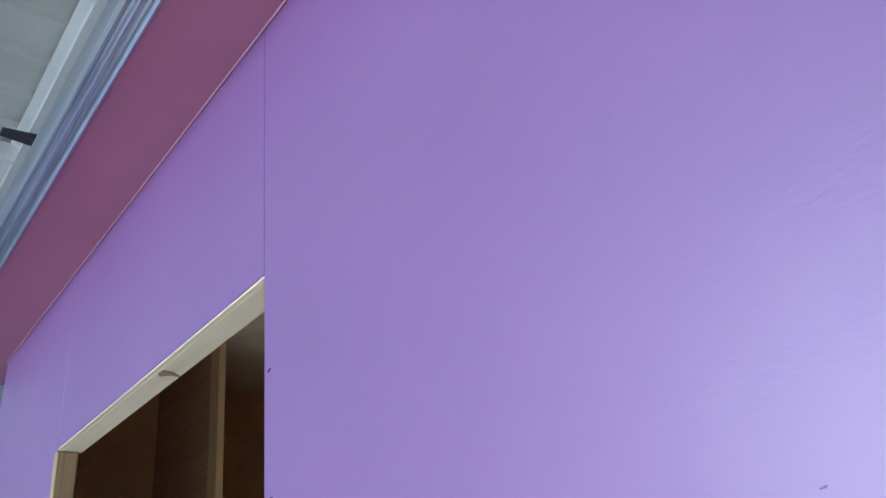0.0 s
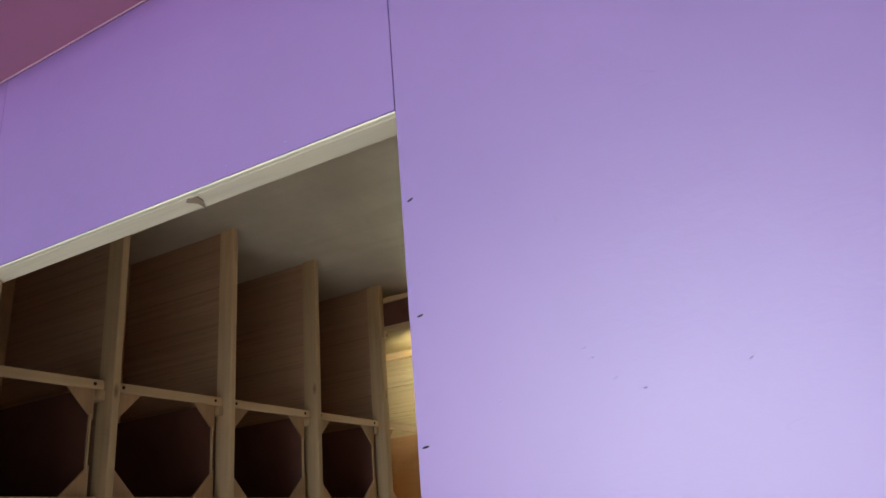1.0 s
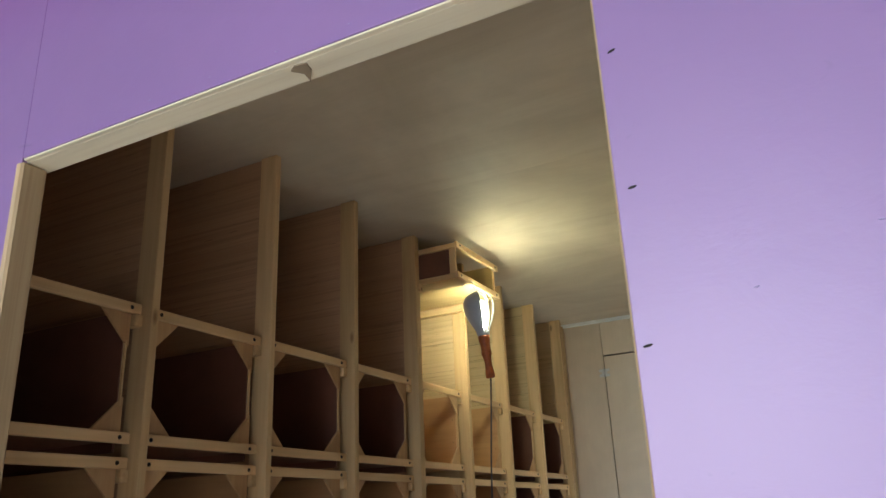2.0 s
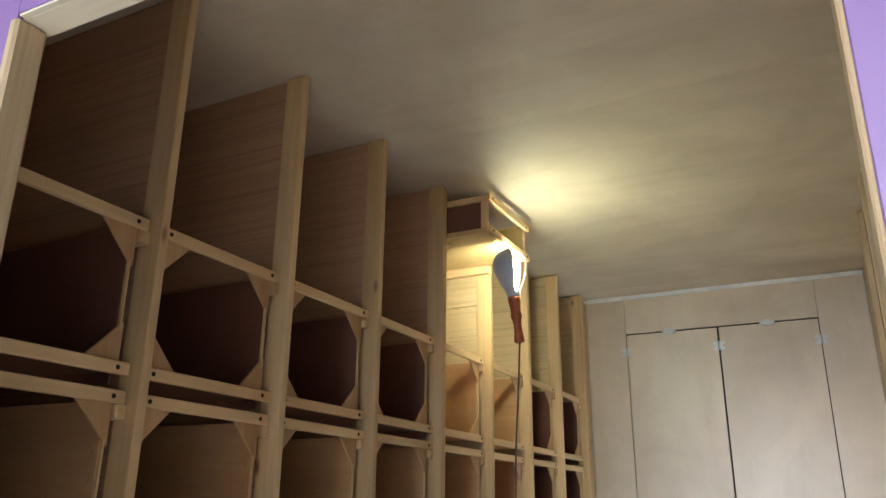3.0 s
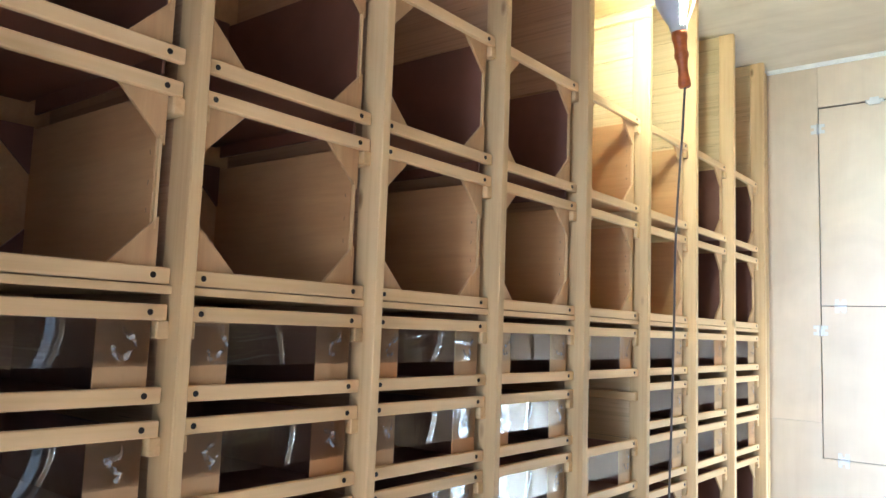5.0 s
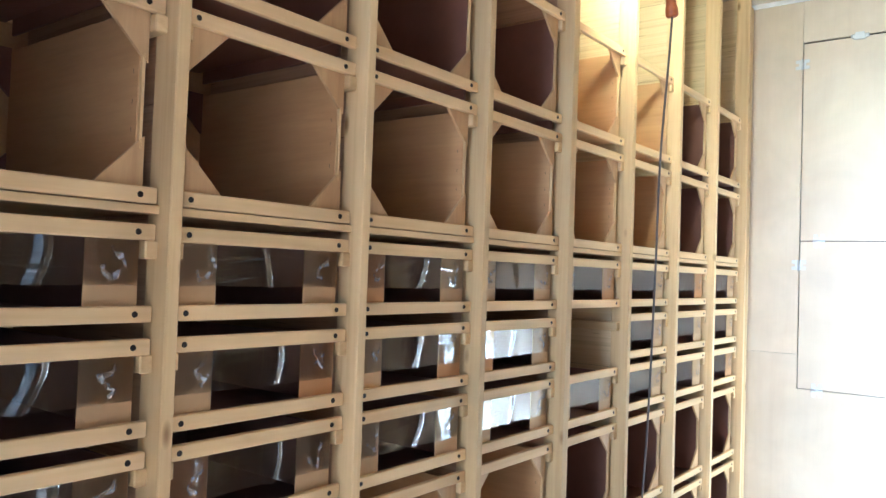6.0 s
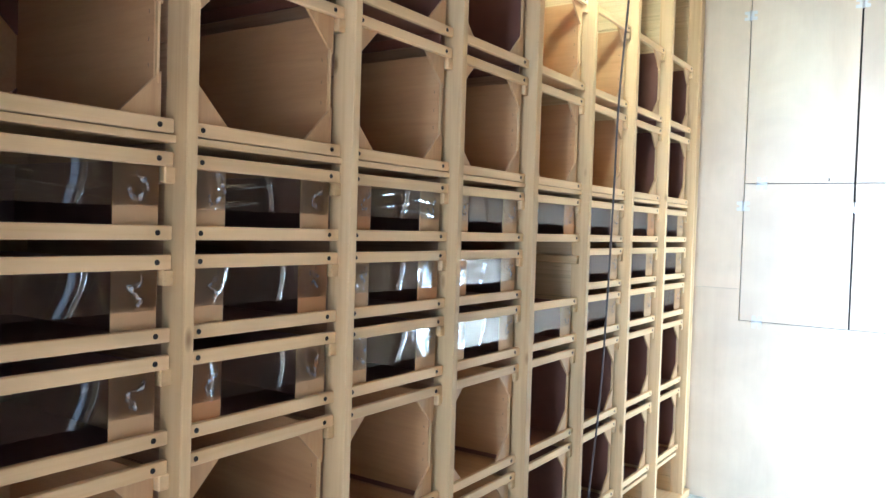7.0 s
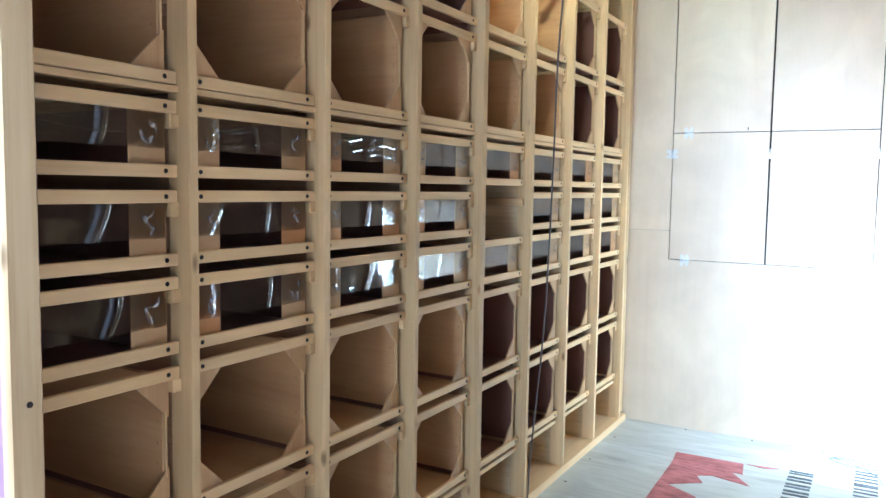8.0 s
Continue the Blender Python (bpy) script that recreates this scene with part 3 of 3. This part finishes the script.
def large_drawer(half, skin, label, group, skirt=0.0):
    """An open box with triangular corner gussets in front and behind."""
    d = empty("drawer", label, "drawer", group=group)
    rails(d, half)
    hz = half + RH / 2 - 0.001
    side = mesh_of("side_panel", cuboid((-0.432, 0, -hz + 0.014 - skirt), (-RT - 0.007, 0.006, hz - 0.016), 0.001), skin)
    for y in (-IY, IY - 0.006):
        p = part("side_panel", side, None, d, at=(0, y, 0))
        if skin is PLY_LIGHT and y > 0:
            for i in range(5):
                st = part("staple", STAPLE, None, p, at=(-RT - 0.020, 0.0, hz * (0.62 - 0.31 * i) + 0.004 * math.sin(5 * i)))
                st.rotation_euler = (0, 0.3 * math.sin(3 * i + 1), 0)
    # dark strip drawn in place of the shade in the gap under the side
    if skin is PLY_LIGHT:
        part("joint_strip", cuboid((-0.430, IY - 0.0085, -hz + 0.0075), (-RT - 0.012, IY - 0.0063, -hz + 0.019), 0.0004), HARDBOARD, d, "dark strip standing for the shaded gap along the bottom joint")
    part("edge_strip", cuboid((-RT - 0.0068, IY - 0.0045, -hz + 0.075), (-RT - 0.0005, IY + 0.0005, hz - 0.08), 0.0006), PINE_Z, d)
    part("bottom_panel", cuboid((-0.432, -IY + 0.0065, -hz + 0.002), (-RT - 0.001, IY - 0.0175, -hz + 0.007)), HARDBOARD if skin is HARDBOARD else PLY_LIGHT, d)
    part("back_panel", cuboid((-0.438, -IY, -hz + 0.004), (-0.4325, IY, hz - 0.010)), PLY_LIGHT, d)
    leg = 0.088
    # rear gussets take the dark hardboard colour to stand for their shade
    for x0, x1, mat, g in ((-RT - 0.0065, -RT - 0.0005, PLY_GUSSET, leg), (-0.4320, -0.4260, HARDBOARD, 0.085)):
        for sy in (-1, 1):
            for sz in (-1, 1):
                yy, zz = sy * (IY - 0.0066 if mat is HARDBOARD else IY + 0.004), sz * (hz - 0.012 if mat is HARDBOARD else half + 0.004)
                part("gusset", prism([(yy, zz), (yy - sy * g, zz), (yy, zz - sz * g)], x0, x1, 0), mat, d)
    return d


def glue_line(kind, half, rng):
    """A flat domed bead of glue, laid as a squiggle."""
    a, b, n = rng.uniform(0.010, 0.016), half * rng.uniform(0.34, 0.42), 40
    line = []
    for i in range(n + 1):
        q = i / n
        if kind == 0:
            line.append((a * math.sin(8.5 * q + 0.6), b * (1 - 2 * q)))
        elif kind == 1:
            line.append((a * 1.2 * math.sin(4.4 * q), b * math.cos(4.4 * q)))
        elif kind == 2:
            line.append((a * math.sin(9.4 * q + 0.5) * (0.6 + 0.5 * q), b * (1 - 1.6 * q) + 0.3 * b * math.cos(14 * q)))
        else:
            line.append((a * (0.5 - q) * 1.6 + a * 0.8 * math.sin(9.5 * q), b * math.cos(3.4 * q + 0.2)))
    ph = rng.uniform(0, 6)
    line = [(y + 0.0035 * math.sin(170 * z + ph), z + 0.004 * math.sin(150 * y + 2 * ph)) for y, z in line]
    bm = bmesh.new()
    rows = []
    for i, (y, z) in enumerate(line):
        y0, z0 = line[max(i - 1, 0)]
        y1, z1 = line[min(i + 1, n)]
        ln = math.hypot(y1 - y0, z1 - z0) or 1.0
        w = rng.uniform(0.0015, 0.0058) * (0.4 if i in (0, n) else 1)
        ny, nz = -(z1 - z0) / ln * w, (y1 - y0) / ln * w
        rows.append([bm.verts.new((0, y - ny, z - nz)), bm.verts.new((0.0012, y, z)), bm.verts.new((0, y + ny, z + nz))])
    for r0, r1 in zip(rows, rows[1:]):
        for k in (0, 1):
            bm.faces.new((r0[k], r1[k], r1[k + 1], r0[k + 1])).smooth = True
    bmesh.ops.recalc_face_normals(bm, faces=bm.faces)
    return bm


def small_drawer(half, group, label, variant, seed, ripple):
    """A shallow dark box behind a clear sheet held by two cardboard flaps."""
    d = empty("drawer", label, "drawer", group=group)
    rails(d, half)
    hz = half + RH / 2 - 0.001
    for y in (-IY, IY - 0.006):
        part("side_panel", cuboid((-0.432, y, -hz + 0.004), (-RT - 0.004, y + 0.006, hz - 0.012), 0.001), BLACKBOARD, d)
    part("bottom_panel", cuboid((-0.432, -IY + 0.0065, -hz + 0.002), (-RT - 0.004, IY - 0.0065, -hz + 0.007)), BLACKBOARD, d)
    part("back_panel", cuboid((-0.438, -IY, -hz + 0.004), (-0.4325, IY, hz - 0.012)), BLACKBOARD, d)
    for y0, y1 in ((-IY - 0.006, -IY + 0.066), (IY - 0.074, IY + 0.004)):
        part("flap", cuboid((-RT - 0.0035, y0, -half + 0.002), (-RT - 0.0018, y1, half - 0.002)), CARD, d, "brown cardboard flap")
    # bowed clear sheet with upright creases and shallow ripples
    rng = random.Random(seed)
    creases = [(-0.115 + rng.uniform(-0.012, 0.012), 0.0025), (0.02 + rng.uniform(-0.03, 0.03), 0.0075)] if variant < 2 else [(0.0 + rng.uniform(-0.02, 0.02), 0.0040)] if variant == 2 else [(rng.uniform(-0.02, 0.06), 0.0010)]
    creases = [(c, amp, rng.uniform(-0.45, 0.45), rng.uniform(0.0080, 0.0115)) for c, amp in creases]
    ripples = [(half * (-0.12 + 0.26 * k) + rng.uniform(-0.004, 0.004), rng.uniform(0.0013, 0.0024) * ripple, rng.uniform(12, 30), rng.uniform(0, 6.3), rng.uniform(0.0035, 0.0055)) for k in range(4)]
    bm = bmesh.new()
    ny, nz = 84, 30
    grid = []
    for i in range(ny + 1):
        row = []
        for j in range(nz + 1):
            u, v = i / ny, j / nz
            y, z = -IY - 0.004 + (2 * IY + 0.008) * u, -half + 0.001 + (2 * half - 0.002) * (0.34 + 0.58 * v)
            w = 0.0008 * math.sin(9.1 * u + 2.2 * v) * math.sin(math.pi * u)
            for c, amp, lean, wide in creases:
                w += amp * math.exp(-((y - c - lean * z - 0.004 * math.sin(60 * z)) / wide) ** 2)
            for c, amp, rate, ph, wide in ripples:
                w += amp * math.exp(-((z - c - 0.006 * math.sin(rate * y + ph)) / wide) ** 2) * (0.5 + 0.5 * math.sin(rate * 0.7 * y + 2 * ph))
            row.append(bm.verts.new((-RT + 0.0015 + w, y, z)))
        grid.append(row)
    for i in range(ny):
        for j in range(nz):
            f = bm.faces.new((grid[i][j], grid[i + 1][j], grid[i + 1][j + 1], grid[i][j + 1]))
            f.smooth = True
    win = part("window", bm, VINYL, d, "wavy clear vinyl sheet")
    win.visible_shadow = False
    for k, y in enumerate((-IY + 0.040, IY - 0.038)):
        part("glue_bead", glue_line((variant + seed + 2 * k) % 4, half, rng), GLUE, d, "whitish squiggle of dried glue", at=(-RT + 0.0046, y, half * 0.27))
    return d


def framed_drawer():
    """The shallow drawer without its sheet: pine frames on its sides, plywood bottom."""
    half = 0.0565
    d = empty("drawer", "", "drawer", group="shallow drawers of the rack")
    rails(d, half)
    hz = half + RH / 2 - 0.001
    for s in (-1, 1):
        y = s * IY
        part("side_panel", cuboid((-0.432, min(y, y - s * 0.005), -hz + 0.004), (-RT - 0.004, max(y, y - s * 0.005), hz - 0.004), 0.0005), HARDBOARD if s < 0 else PLY_GOLD, d)
        for z in (-hz + 0.0095, hz - 0.0095):
            part("side_rail", cuboid((-0.432, min(y + s * 0.0005, y + s * 0.0115), z - 0.0095), (-RT - 0.001, max(y + s * 0.0005, y + s * 0.0115), z + 0.0095), 0.001), PINE_X, d)
        part("stile", cuboid((-RT - 0.026, min(y + s * 0.0005, y + s * 0.0105), -hz + 0.0195), (-RT - 0.001, max(y + s * 0.0005, y + s * 0.0105), hz - 0.0195), 0.001), PINE_Z, d)
    part("bottom_panel", cuboid((-0.432, -IY + 0.0055, -hz + 0.002), (-RT - 0.004, IY - 0.0055, -hz + 0.007)), PLY_GOLD, d)
    part("back_panel", cuboid((-0.438, -IY, -hz + 0.004), (-0.4325, IY, hz - 0.012)), HARDBOARD, d)
    return d


G_LARGE, G_SMALL = "large drawers of the rack", "shallow drawers of the rack"
L_DARK = "open pine-fronted drawer with dark brown hardboard sides"
L_PALE = "open pine-fronted drawer with pale plywood sides"
L_SMALL = "shallow drawer with clear vinyl front and cardboard flaps"


def is_dark(row, bay):
    return (row == 0 and bay not in (4, 5)) or (row == 1 and bay >= 6) or (row >= 2 and bay >= 4)


made = {}
for row, (top, low) in enumerate(LARGE):
    for bay in range(BAYS):
        dark = is_dark(row, bay)
        at = pose(0, P * (bay + 0.5) - 0.003, (top + low) / 2)
        if (row, dark) not in made:
            d = large_drawer((top - low) / 2, HARDBOARD if dark else PLY_LIGHT, L_DARK if dark else L_PALE, G_LARGE, 0.032 if dark and row in (0, 2) else 0.0)
            d.matrix_basis = at
            made[row, dark] = d
        else:
            copy_thing(made[row, dark], at)
small = {}
for row, (top, low) in enumerate(SMALL):
    for bay in range(BAYS):
        if row == 1 and bay == 4:
            continue
        at = pose(0, P * (bay + 0.5) - 0.003, (top + low) / 2)
        variant = bay if bay < 3 else 3 + bay % 2
        if (row, variant) not in small:
            small[row, variant] = small_drawer((top - low) / 2, G_SMALL, L_SMALL, variant, 7 * row + variant + 3, 0.15 if variant > 2 else (1.5 if variant < 2 else 0.8, 0.12, 0.22)[row])
            small[row, variant].matrix_basis = at
        else:
            copy_thing(small[row, variant], at)

# the missing shallow drawer stands pulled out at the top of its bay, on two battens
pulled = framed_drawer()
pulled.matrix_basis = pose(0.185, P * 4.5, 2.374)
tagged(pulled, "shallow drawer pulled out under the ceiling above a lamp", "drawer")
for side in (-1, 1):
    y = P * 4.5 + side * (P / 2 - PW / 2 - 0.0105)
    part("batten", cuboid((-0.43, y - 0.010, 2.280), (0.03, y + 0.010, 2.3075), 0.002), PINE_X, rack)

HINGE_METAL = plain("zinc_plate", (0.66, 0.66, 0.66), 0.34, 0.7, 0.08, 30.0)
# ---------------------------------------------------------------- hatch doors on the end wall
HINGE_LEAF = mesh_of("leaf", merged(cuboid((0.003, -0.0016, -0.014), (0.019, 0.0, -0.004), 0.0008), cuboid((0.003, -0.0016, 0.004), (0.019, 0.0, 0.014), 0.0008), cuboid((0.002, -0.0016, -0.005), (0.010, 0.0, 0.005), 0.0008)), HINGE_METAL)
HINGE_PIN = mesh_of("pin", lathe([(0.0, -0.016), (0.0032, -0.016), (0.0032, 0.016), (0.0, 0.016)], 10), HINGE_METAL)


def hinge(parent, x, z, turn=0.0):
    h = part("hinge", HINGE_PIN, None, parent, "small bright steel hinge", at=(x, END - 0.004, z))
    h.rotation_euler = (0, turn, 0)
    h.scale = (1.45, 1.2, 1.45)
    for s in (0, math.pi):
        leaf = part("leaf", HINGE_LEAF, None, h, at=(0, 0.0028, 0))
        leaf.rotation_euler = (0, s, 0)


def catch(parent, x, z):
    c = part("catch", cuboid((x - 0.034, END - 0.010, z - 0.010), (x + 0.034, END - 0.0005, z + 0.006), 0.003), HINGE_METAL, parent, "bright steel draw catch")
    part("lever", prism([(x - 0.022, z - 0.018), (x + 0.022, z - 0.018), (x + 0.016, z + 0.012), (x - 0.016, z + 0.012)], END - 0.016, END - 0.010, 1), HINGE_METAL, c)


GAP = 0.0040
MX, MZ = 0.650, 1.451
doors = []
for x0, x1 in ((HX0, MX), (MX, HX1)):
    for z0, z1 in ((HZ0, MZ), (MZ, HZ1)):
        d = solid("hatch_door", cuboid((x0 + GAP, END - 0.0005, z0 + GAP * (0.8 if z0 == HZ0 else 0.42)), (x1 - GAP, END + 0.013, z1 - GAP * (1.9 if z1 == HZ1 else 0.42)), 0.0008), WALL_PLY,
                  "pale plywood hatch door with steel hinges, shut", "hatch door", group="hatch doors on the end wall")
        doors.append(d)
hinge(doors[1], HX0, 2.200)
hinge(doors[0], HX0, 1.350)
hinge(doors[0], 0.285, HZ0 + 0.001, radians(90))
hinge(doors[1], 0.283, MZ, radians(90))
hinge(doors[1], MX, 2.198)
hinge(doors[0], MX, 1.348)
hinge(doors[3], HX1, 2.190)
hinge(doors[2], HX1, 1.346)
catch(doors[1], 0.423, 2.290)
catch(doors[3], 0.872, 2.290)
hook = part("hook", cuboid((0.549, END - 0.004, 1.459), (0.553, END - 0.0007, 1.473), 0.001), SCREW, doors[1])

def tube(points, radius):
    cu = bpy.data.curves.new("tube", "CURVE")
    cu.dimensions, cu.bevel_depth, cu.bevel_resolution = "3D", radius, 3
    sp = cu.splines.new("BEZIER")
    sp.bezier_points.add(len(points) - 1)
    for b, co in zip(sp.bezier_points, points):
        b.co, b.handle_left_type, b.handle_right_type = co, "AUTO", "AUTO"
    tmp = bpy.data.objects.new("tmp", cu)
    me = bpy.data.meshes.new_from_object(tmp)
    bpy.data.objects.remove(tmp)
    bm = bmesh.new()
    bm.from_mesh(me)
    bpy.data.meshes.remove(me)
    for f in bm.faces:
        f.smooth = True
    return bm


# ---------------------------------------------------------------- hand lamp hung from the pulled-out drawer
LX, LY, LZ = 0.213, 1.690, 2.112      # top of the grip
lamp = empty("work_lamp", "lit hand lamp with orange grip and white shield", "lamp", (LX, LY, LZ))
TILT = radians(-4)
grip = part("grip", lathe([(0.0, -0.152), (0.013, -0.152), (0.0165, -0.148), (0.0165, -0.132), (0.0135, -0.118), (0.0125, -0.095), (0.0155, -0.075), (0.0185, -0.070), (0.0185, -0.058),
                           (0.0165, -0.052), (0.0175, -0.030), (0.0205, -0.016), (0.0205, 0.0), (0.0, 0.0)], 20), ORANGE, lamp, "orange rubber grip")
part("socket", lathe([(0.0, 0.0), (0.020, 0.0), (0.021, 0.012), (0.017, 0.030), (0.0, 0.030)], 18), SHADE, lamp)
part("bulb", lathe([(0.0, 0.030), (0.012, 0.032), (0.014, 0.045), (0.022, 0.065), (0.029, 0.085), (0.030, 0.100), (0.025, 0.117), (0.013, 0.127), (0.0, 0.130)], 20), BULB, lamp, "glowing clear bulb")
# open white shield on the side away from the room's far end
shield = [(0.021, 0.002), (0.025, 0.022), (0.040, 0.050), (0.052, 0.080), (0.056, 0.108), (0.052, 0.132), (0.038, 0.150), (0.018, 0.160), (0.004, 0.162)]
inner = [(max(r - 0.0022, 0.001), z - 0.0005) for r, z in reversed(shield)]
part("shield", lathe(shield + inner, 18, radians(165), radians(303), False), SHADE, lamp, "white plastic shield")
for a in (-30, 0, 35, 75, 120):
    pts = [(r * 1.0, z) for r, z in shield]
    bm = bmesh.new()
    ang = radians(a)
    ring = []
    for r, z in pts:
        ring.append([bm.verts.new(((r + dr) * math.cos(ang) - dt * math.sin(ang), (r + dr) * math.sin(ang) + dt * math.cos(ang), z)) for dr, dt in ((-0.001, -0.0012), (0.001, -0.0012), (0.001, 0.0012), (-0.001, 0.0012))])
    for p0, p1 in zip(ring, ring[1:]):
        for i in range(4):
            bm.faces.new((p0[i], p0[(i + 1) % 4], p1[(i + 1) % 4], p1[i]))
    bmesh.ops.recalc_face_normals(bm, faces=bm.faces[:])
    part("guard_wire", bm, STEEL, lamp)
part("hanger", tube([(0, 0, 0.158), (-0.002, 0, 0.185), (-0.018, 0, 0.214), (-0.032, 0, 0.2235), (-0.046, 0, 0.214), (-0.047, 0, 0.196)], 0.0014), STEEL, lamp)
lamp.rotation_euler = (radians(6), TILT, 0)


solid("lamp_cord", tube([(LX + 0.0105, LY + 0.0155, LZ - 0.150), (LX + 0.004, LY + 0.020, 1.87), (0.194, 1.725, 1.60), (0.172, 1.765, 1.30), (0.146, 1.810, 0.98), (0.122, 1.842, 0.70),
                          (0.098, 1.846, 0.42), (0.078, 1.850, 0.20), (0.070, 1.850, 0.05), (0.080, 1.80, 0.006), (0.105, 1.55, 0.0045), (0.12, 1.20, 0.0045)], 0.0030), plain("brown_cord", (0.085, 0.060, 0.052), 0.7),
      "thin dark brown rubber cord hanging to the floor", "cord")

# ---------------------------------------------------------------- prints on the floor
Z1, Z2 = 0.0002, 0.0022


def floor_mark(name, pts, mat, label):
    part(name, prism(pts, Z1, Z2, 2), mat, floor, label)


floor_mark("leaf_print", [(0.367, 2.845), (0.652, 2.845), (0.668, 2.715), (0.505, 2.715), (0.380, 2.715)], RED_INK, "faded red stamped block")
floor_mark("leaf_print", [(0.380, 2.7145), (0.624, 2.7145), (0.712, 2.590), (0.560, 2.632), (0.506, 2.600), (0.543, 2.529), (0.424, 2.442), (0.385, 2.45)], RED_INK, "faded red stamped leaf")
floor_mark("leaf_print", [(0.384, 2.4495), (0.424, 2.4415), (0.548, 2.366), (0.62, 2.20), (0.48, 2.25), (0.42, 2.10), (0.392, 2.10)], RED_INK, "faded red stamped leaf")
floor_mark("leaf_print", [(0.667, 2.850), (0.797, 2.866), (0.740, 2.835)], RED_INK, "faded red stamped leaf tip")
y = 2.875
for i, w in enumerate((0.050, 0.066, 0.058, 0.064, 0.05, 0.066)):
    floor_mark("stamp_bar", [(0.832, y - w * 0.30), (0.924, y - w * 0.30), (0.924, y), (0.832, y)], BLACK_INK, "faded black stamped bar")
    floor_mark("stamp_bar", [(0.832, y - w * 0.85), (0.924, y - w * 0.85), (0.924, y - w * 0.58), (0.832, y - w * 0.58)], BLACK_INK, "faded black stamped bar")
    y -= w + 0.022
y = 3.02
for i, w in enumerate((0.048, 0.052, 0.030, 0.050, 0.052, 0.05)):
    floor_mark("stamp_bar", [(1.072, y - 0.014), (1.158, y - 0.014), (1.158, y), (1.072, y)], BLACK_INK, "faded black stamped bar")
    floor_mark("stamp_bar", [(1.072, y - w), (1.158, y - w), (1.158, y - w + 0.014), (1.072, y - w + 0.014)], BLACK_INK, "faded black stamped bar")
    y -= w + 0.03
loop = [(0.97 + 0.095 * (1 - math.cos(a)), 3.13 + 0.045 * math.sin(a) - 0.02 * (1 - math.cos(a)), 0.0012) for a in [i * 0.45 for i in range(15)]]
part("pencil_mark", tube(loop + [(1.10, 3.06, 0.0012), (1.155, 2.98, 0.0012), (1.175, 2.88, 0.0012)], 0.0026), PENCIL, floor, "grey hand-drawn loop")
FLOOR_SCREW = mesh_of("screw", lathe([(0.0, 0.0012), (0.004, 0.0012), (0.006, 0.0), (0.006, -0.003)], 10), SCREW)
for x, yy in ((0.02, 3.205), (0.637, 3.200), (0.937, 3.200), (0.33, 3.203), (0.066, 2.90), (0.064, 2.55), (0.066, 2.25), (0.064, 1.95), (0.64, 2.83), (1.2, 2.83)):
    part("screw", FLOOR_SCREW, None, floor, at=(x, yy, 0.0))

# ---------------------------------------------------------------- boards of the rack's dividers
heights = []
z = BASE_Z
while z < CEILING - 0.03:
    h = random.choice((0.088, 0.094, 0.112, 0.070))
    h = min(h, CEILING - 0.003 - z)
    heights.append((z, h))
    z += h
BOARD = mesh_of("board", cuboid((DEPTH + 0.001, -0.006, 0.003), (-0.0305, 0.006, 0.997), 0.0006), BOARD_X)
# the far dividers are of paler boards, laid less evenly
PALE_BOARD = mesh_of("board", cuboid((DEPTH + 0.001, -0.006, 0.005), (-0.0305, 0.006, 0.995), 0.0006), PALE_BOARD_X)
for k in range(BAYS + 1):
    div = part("divider", cuboid((DEPTH + 0.003, -0.003, BASE_Z), (-0.034, 0.003, CEILING - 0.002)), DARK, rack, at=(0, P * k if k else 0.014, 0))
    for z, h in heights:
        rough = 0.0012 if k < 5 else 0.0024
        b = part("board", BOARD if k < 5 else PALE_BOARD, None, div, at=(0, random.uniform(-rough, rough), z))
        b.scale = (1, 1, h)
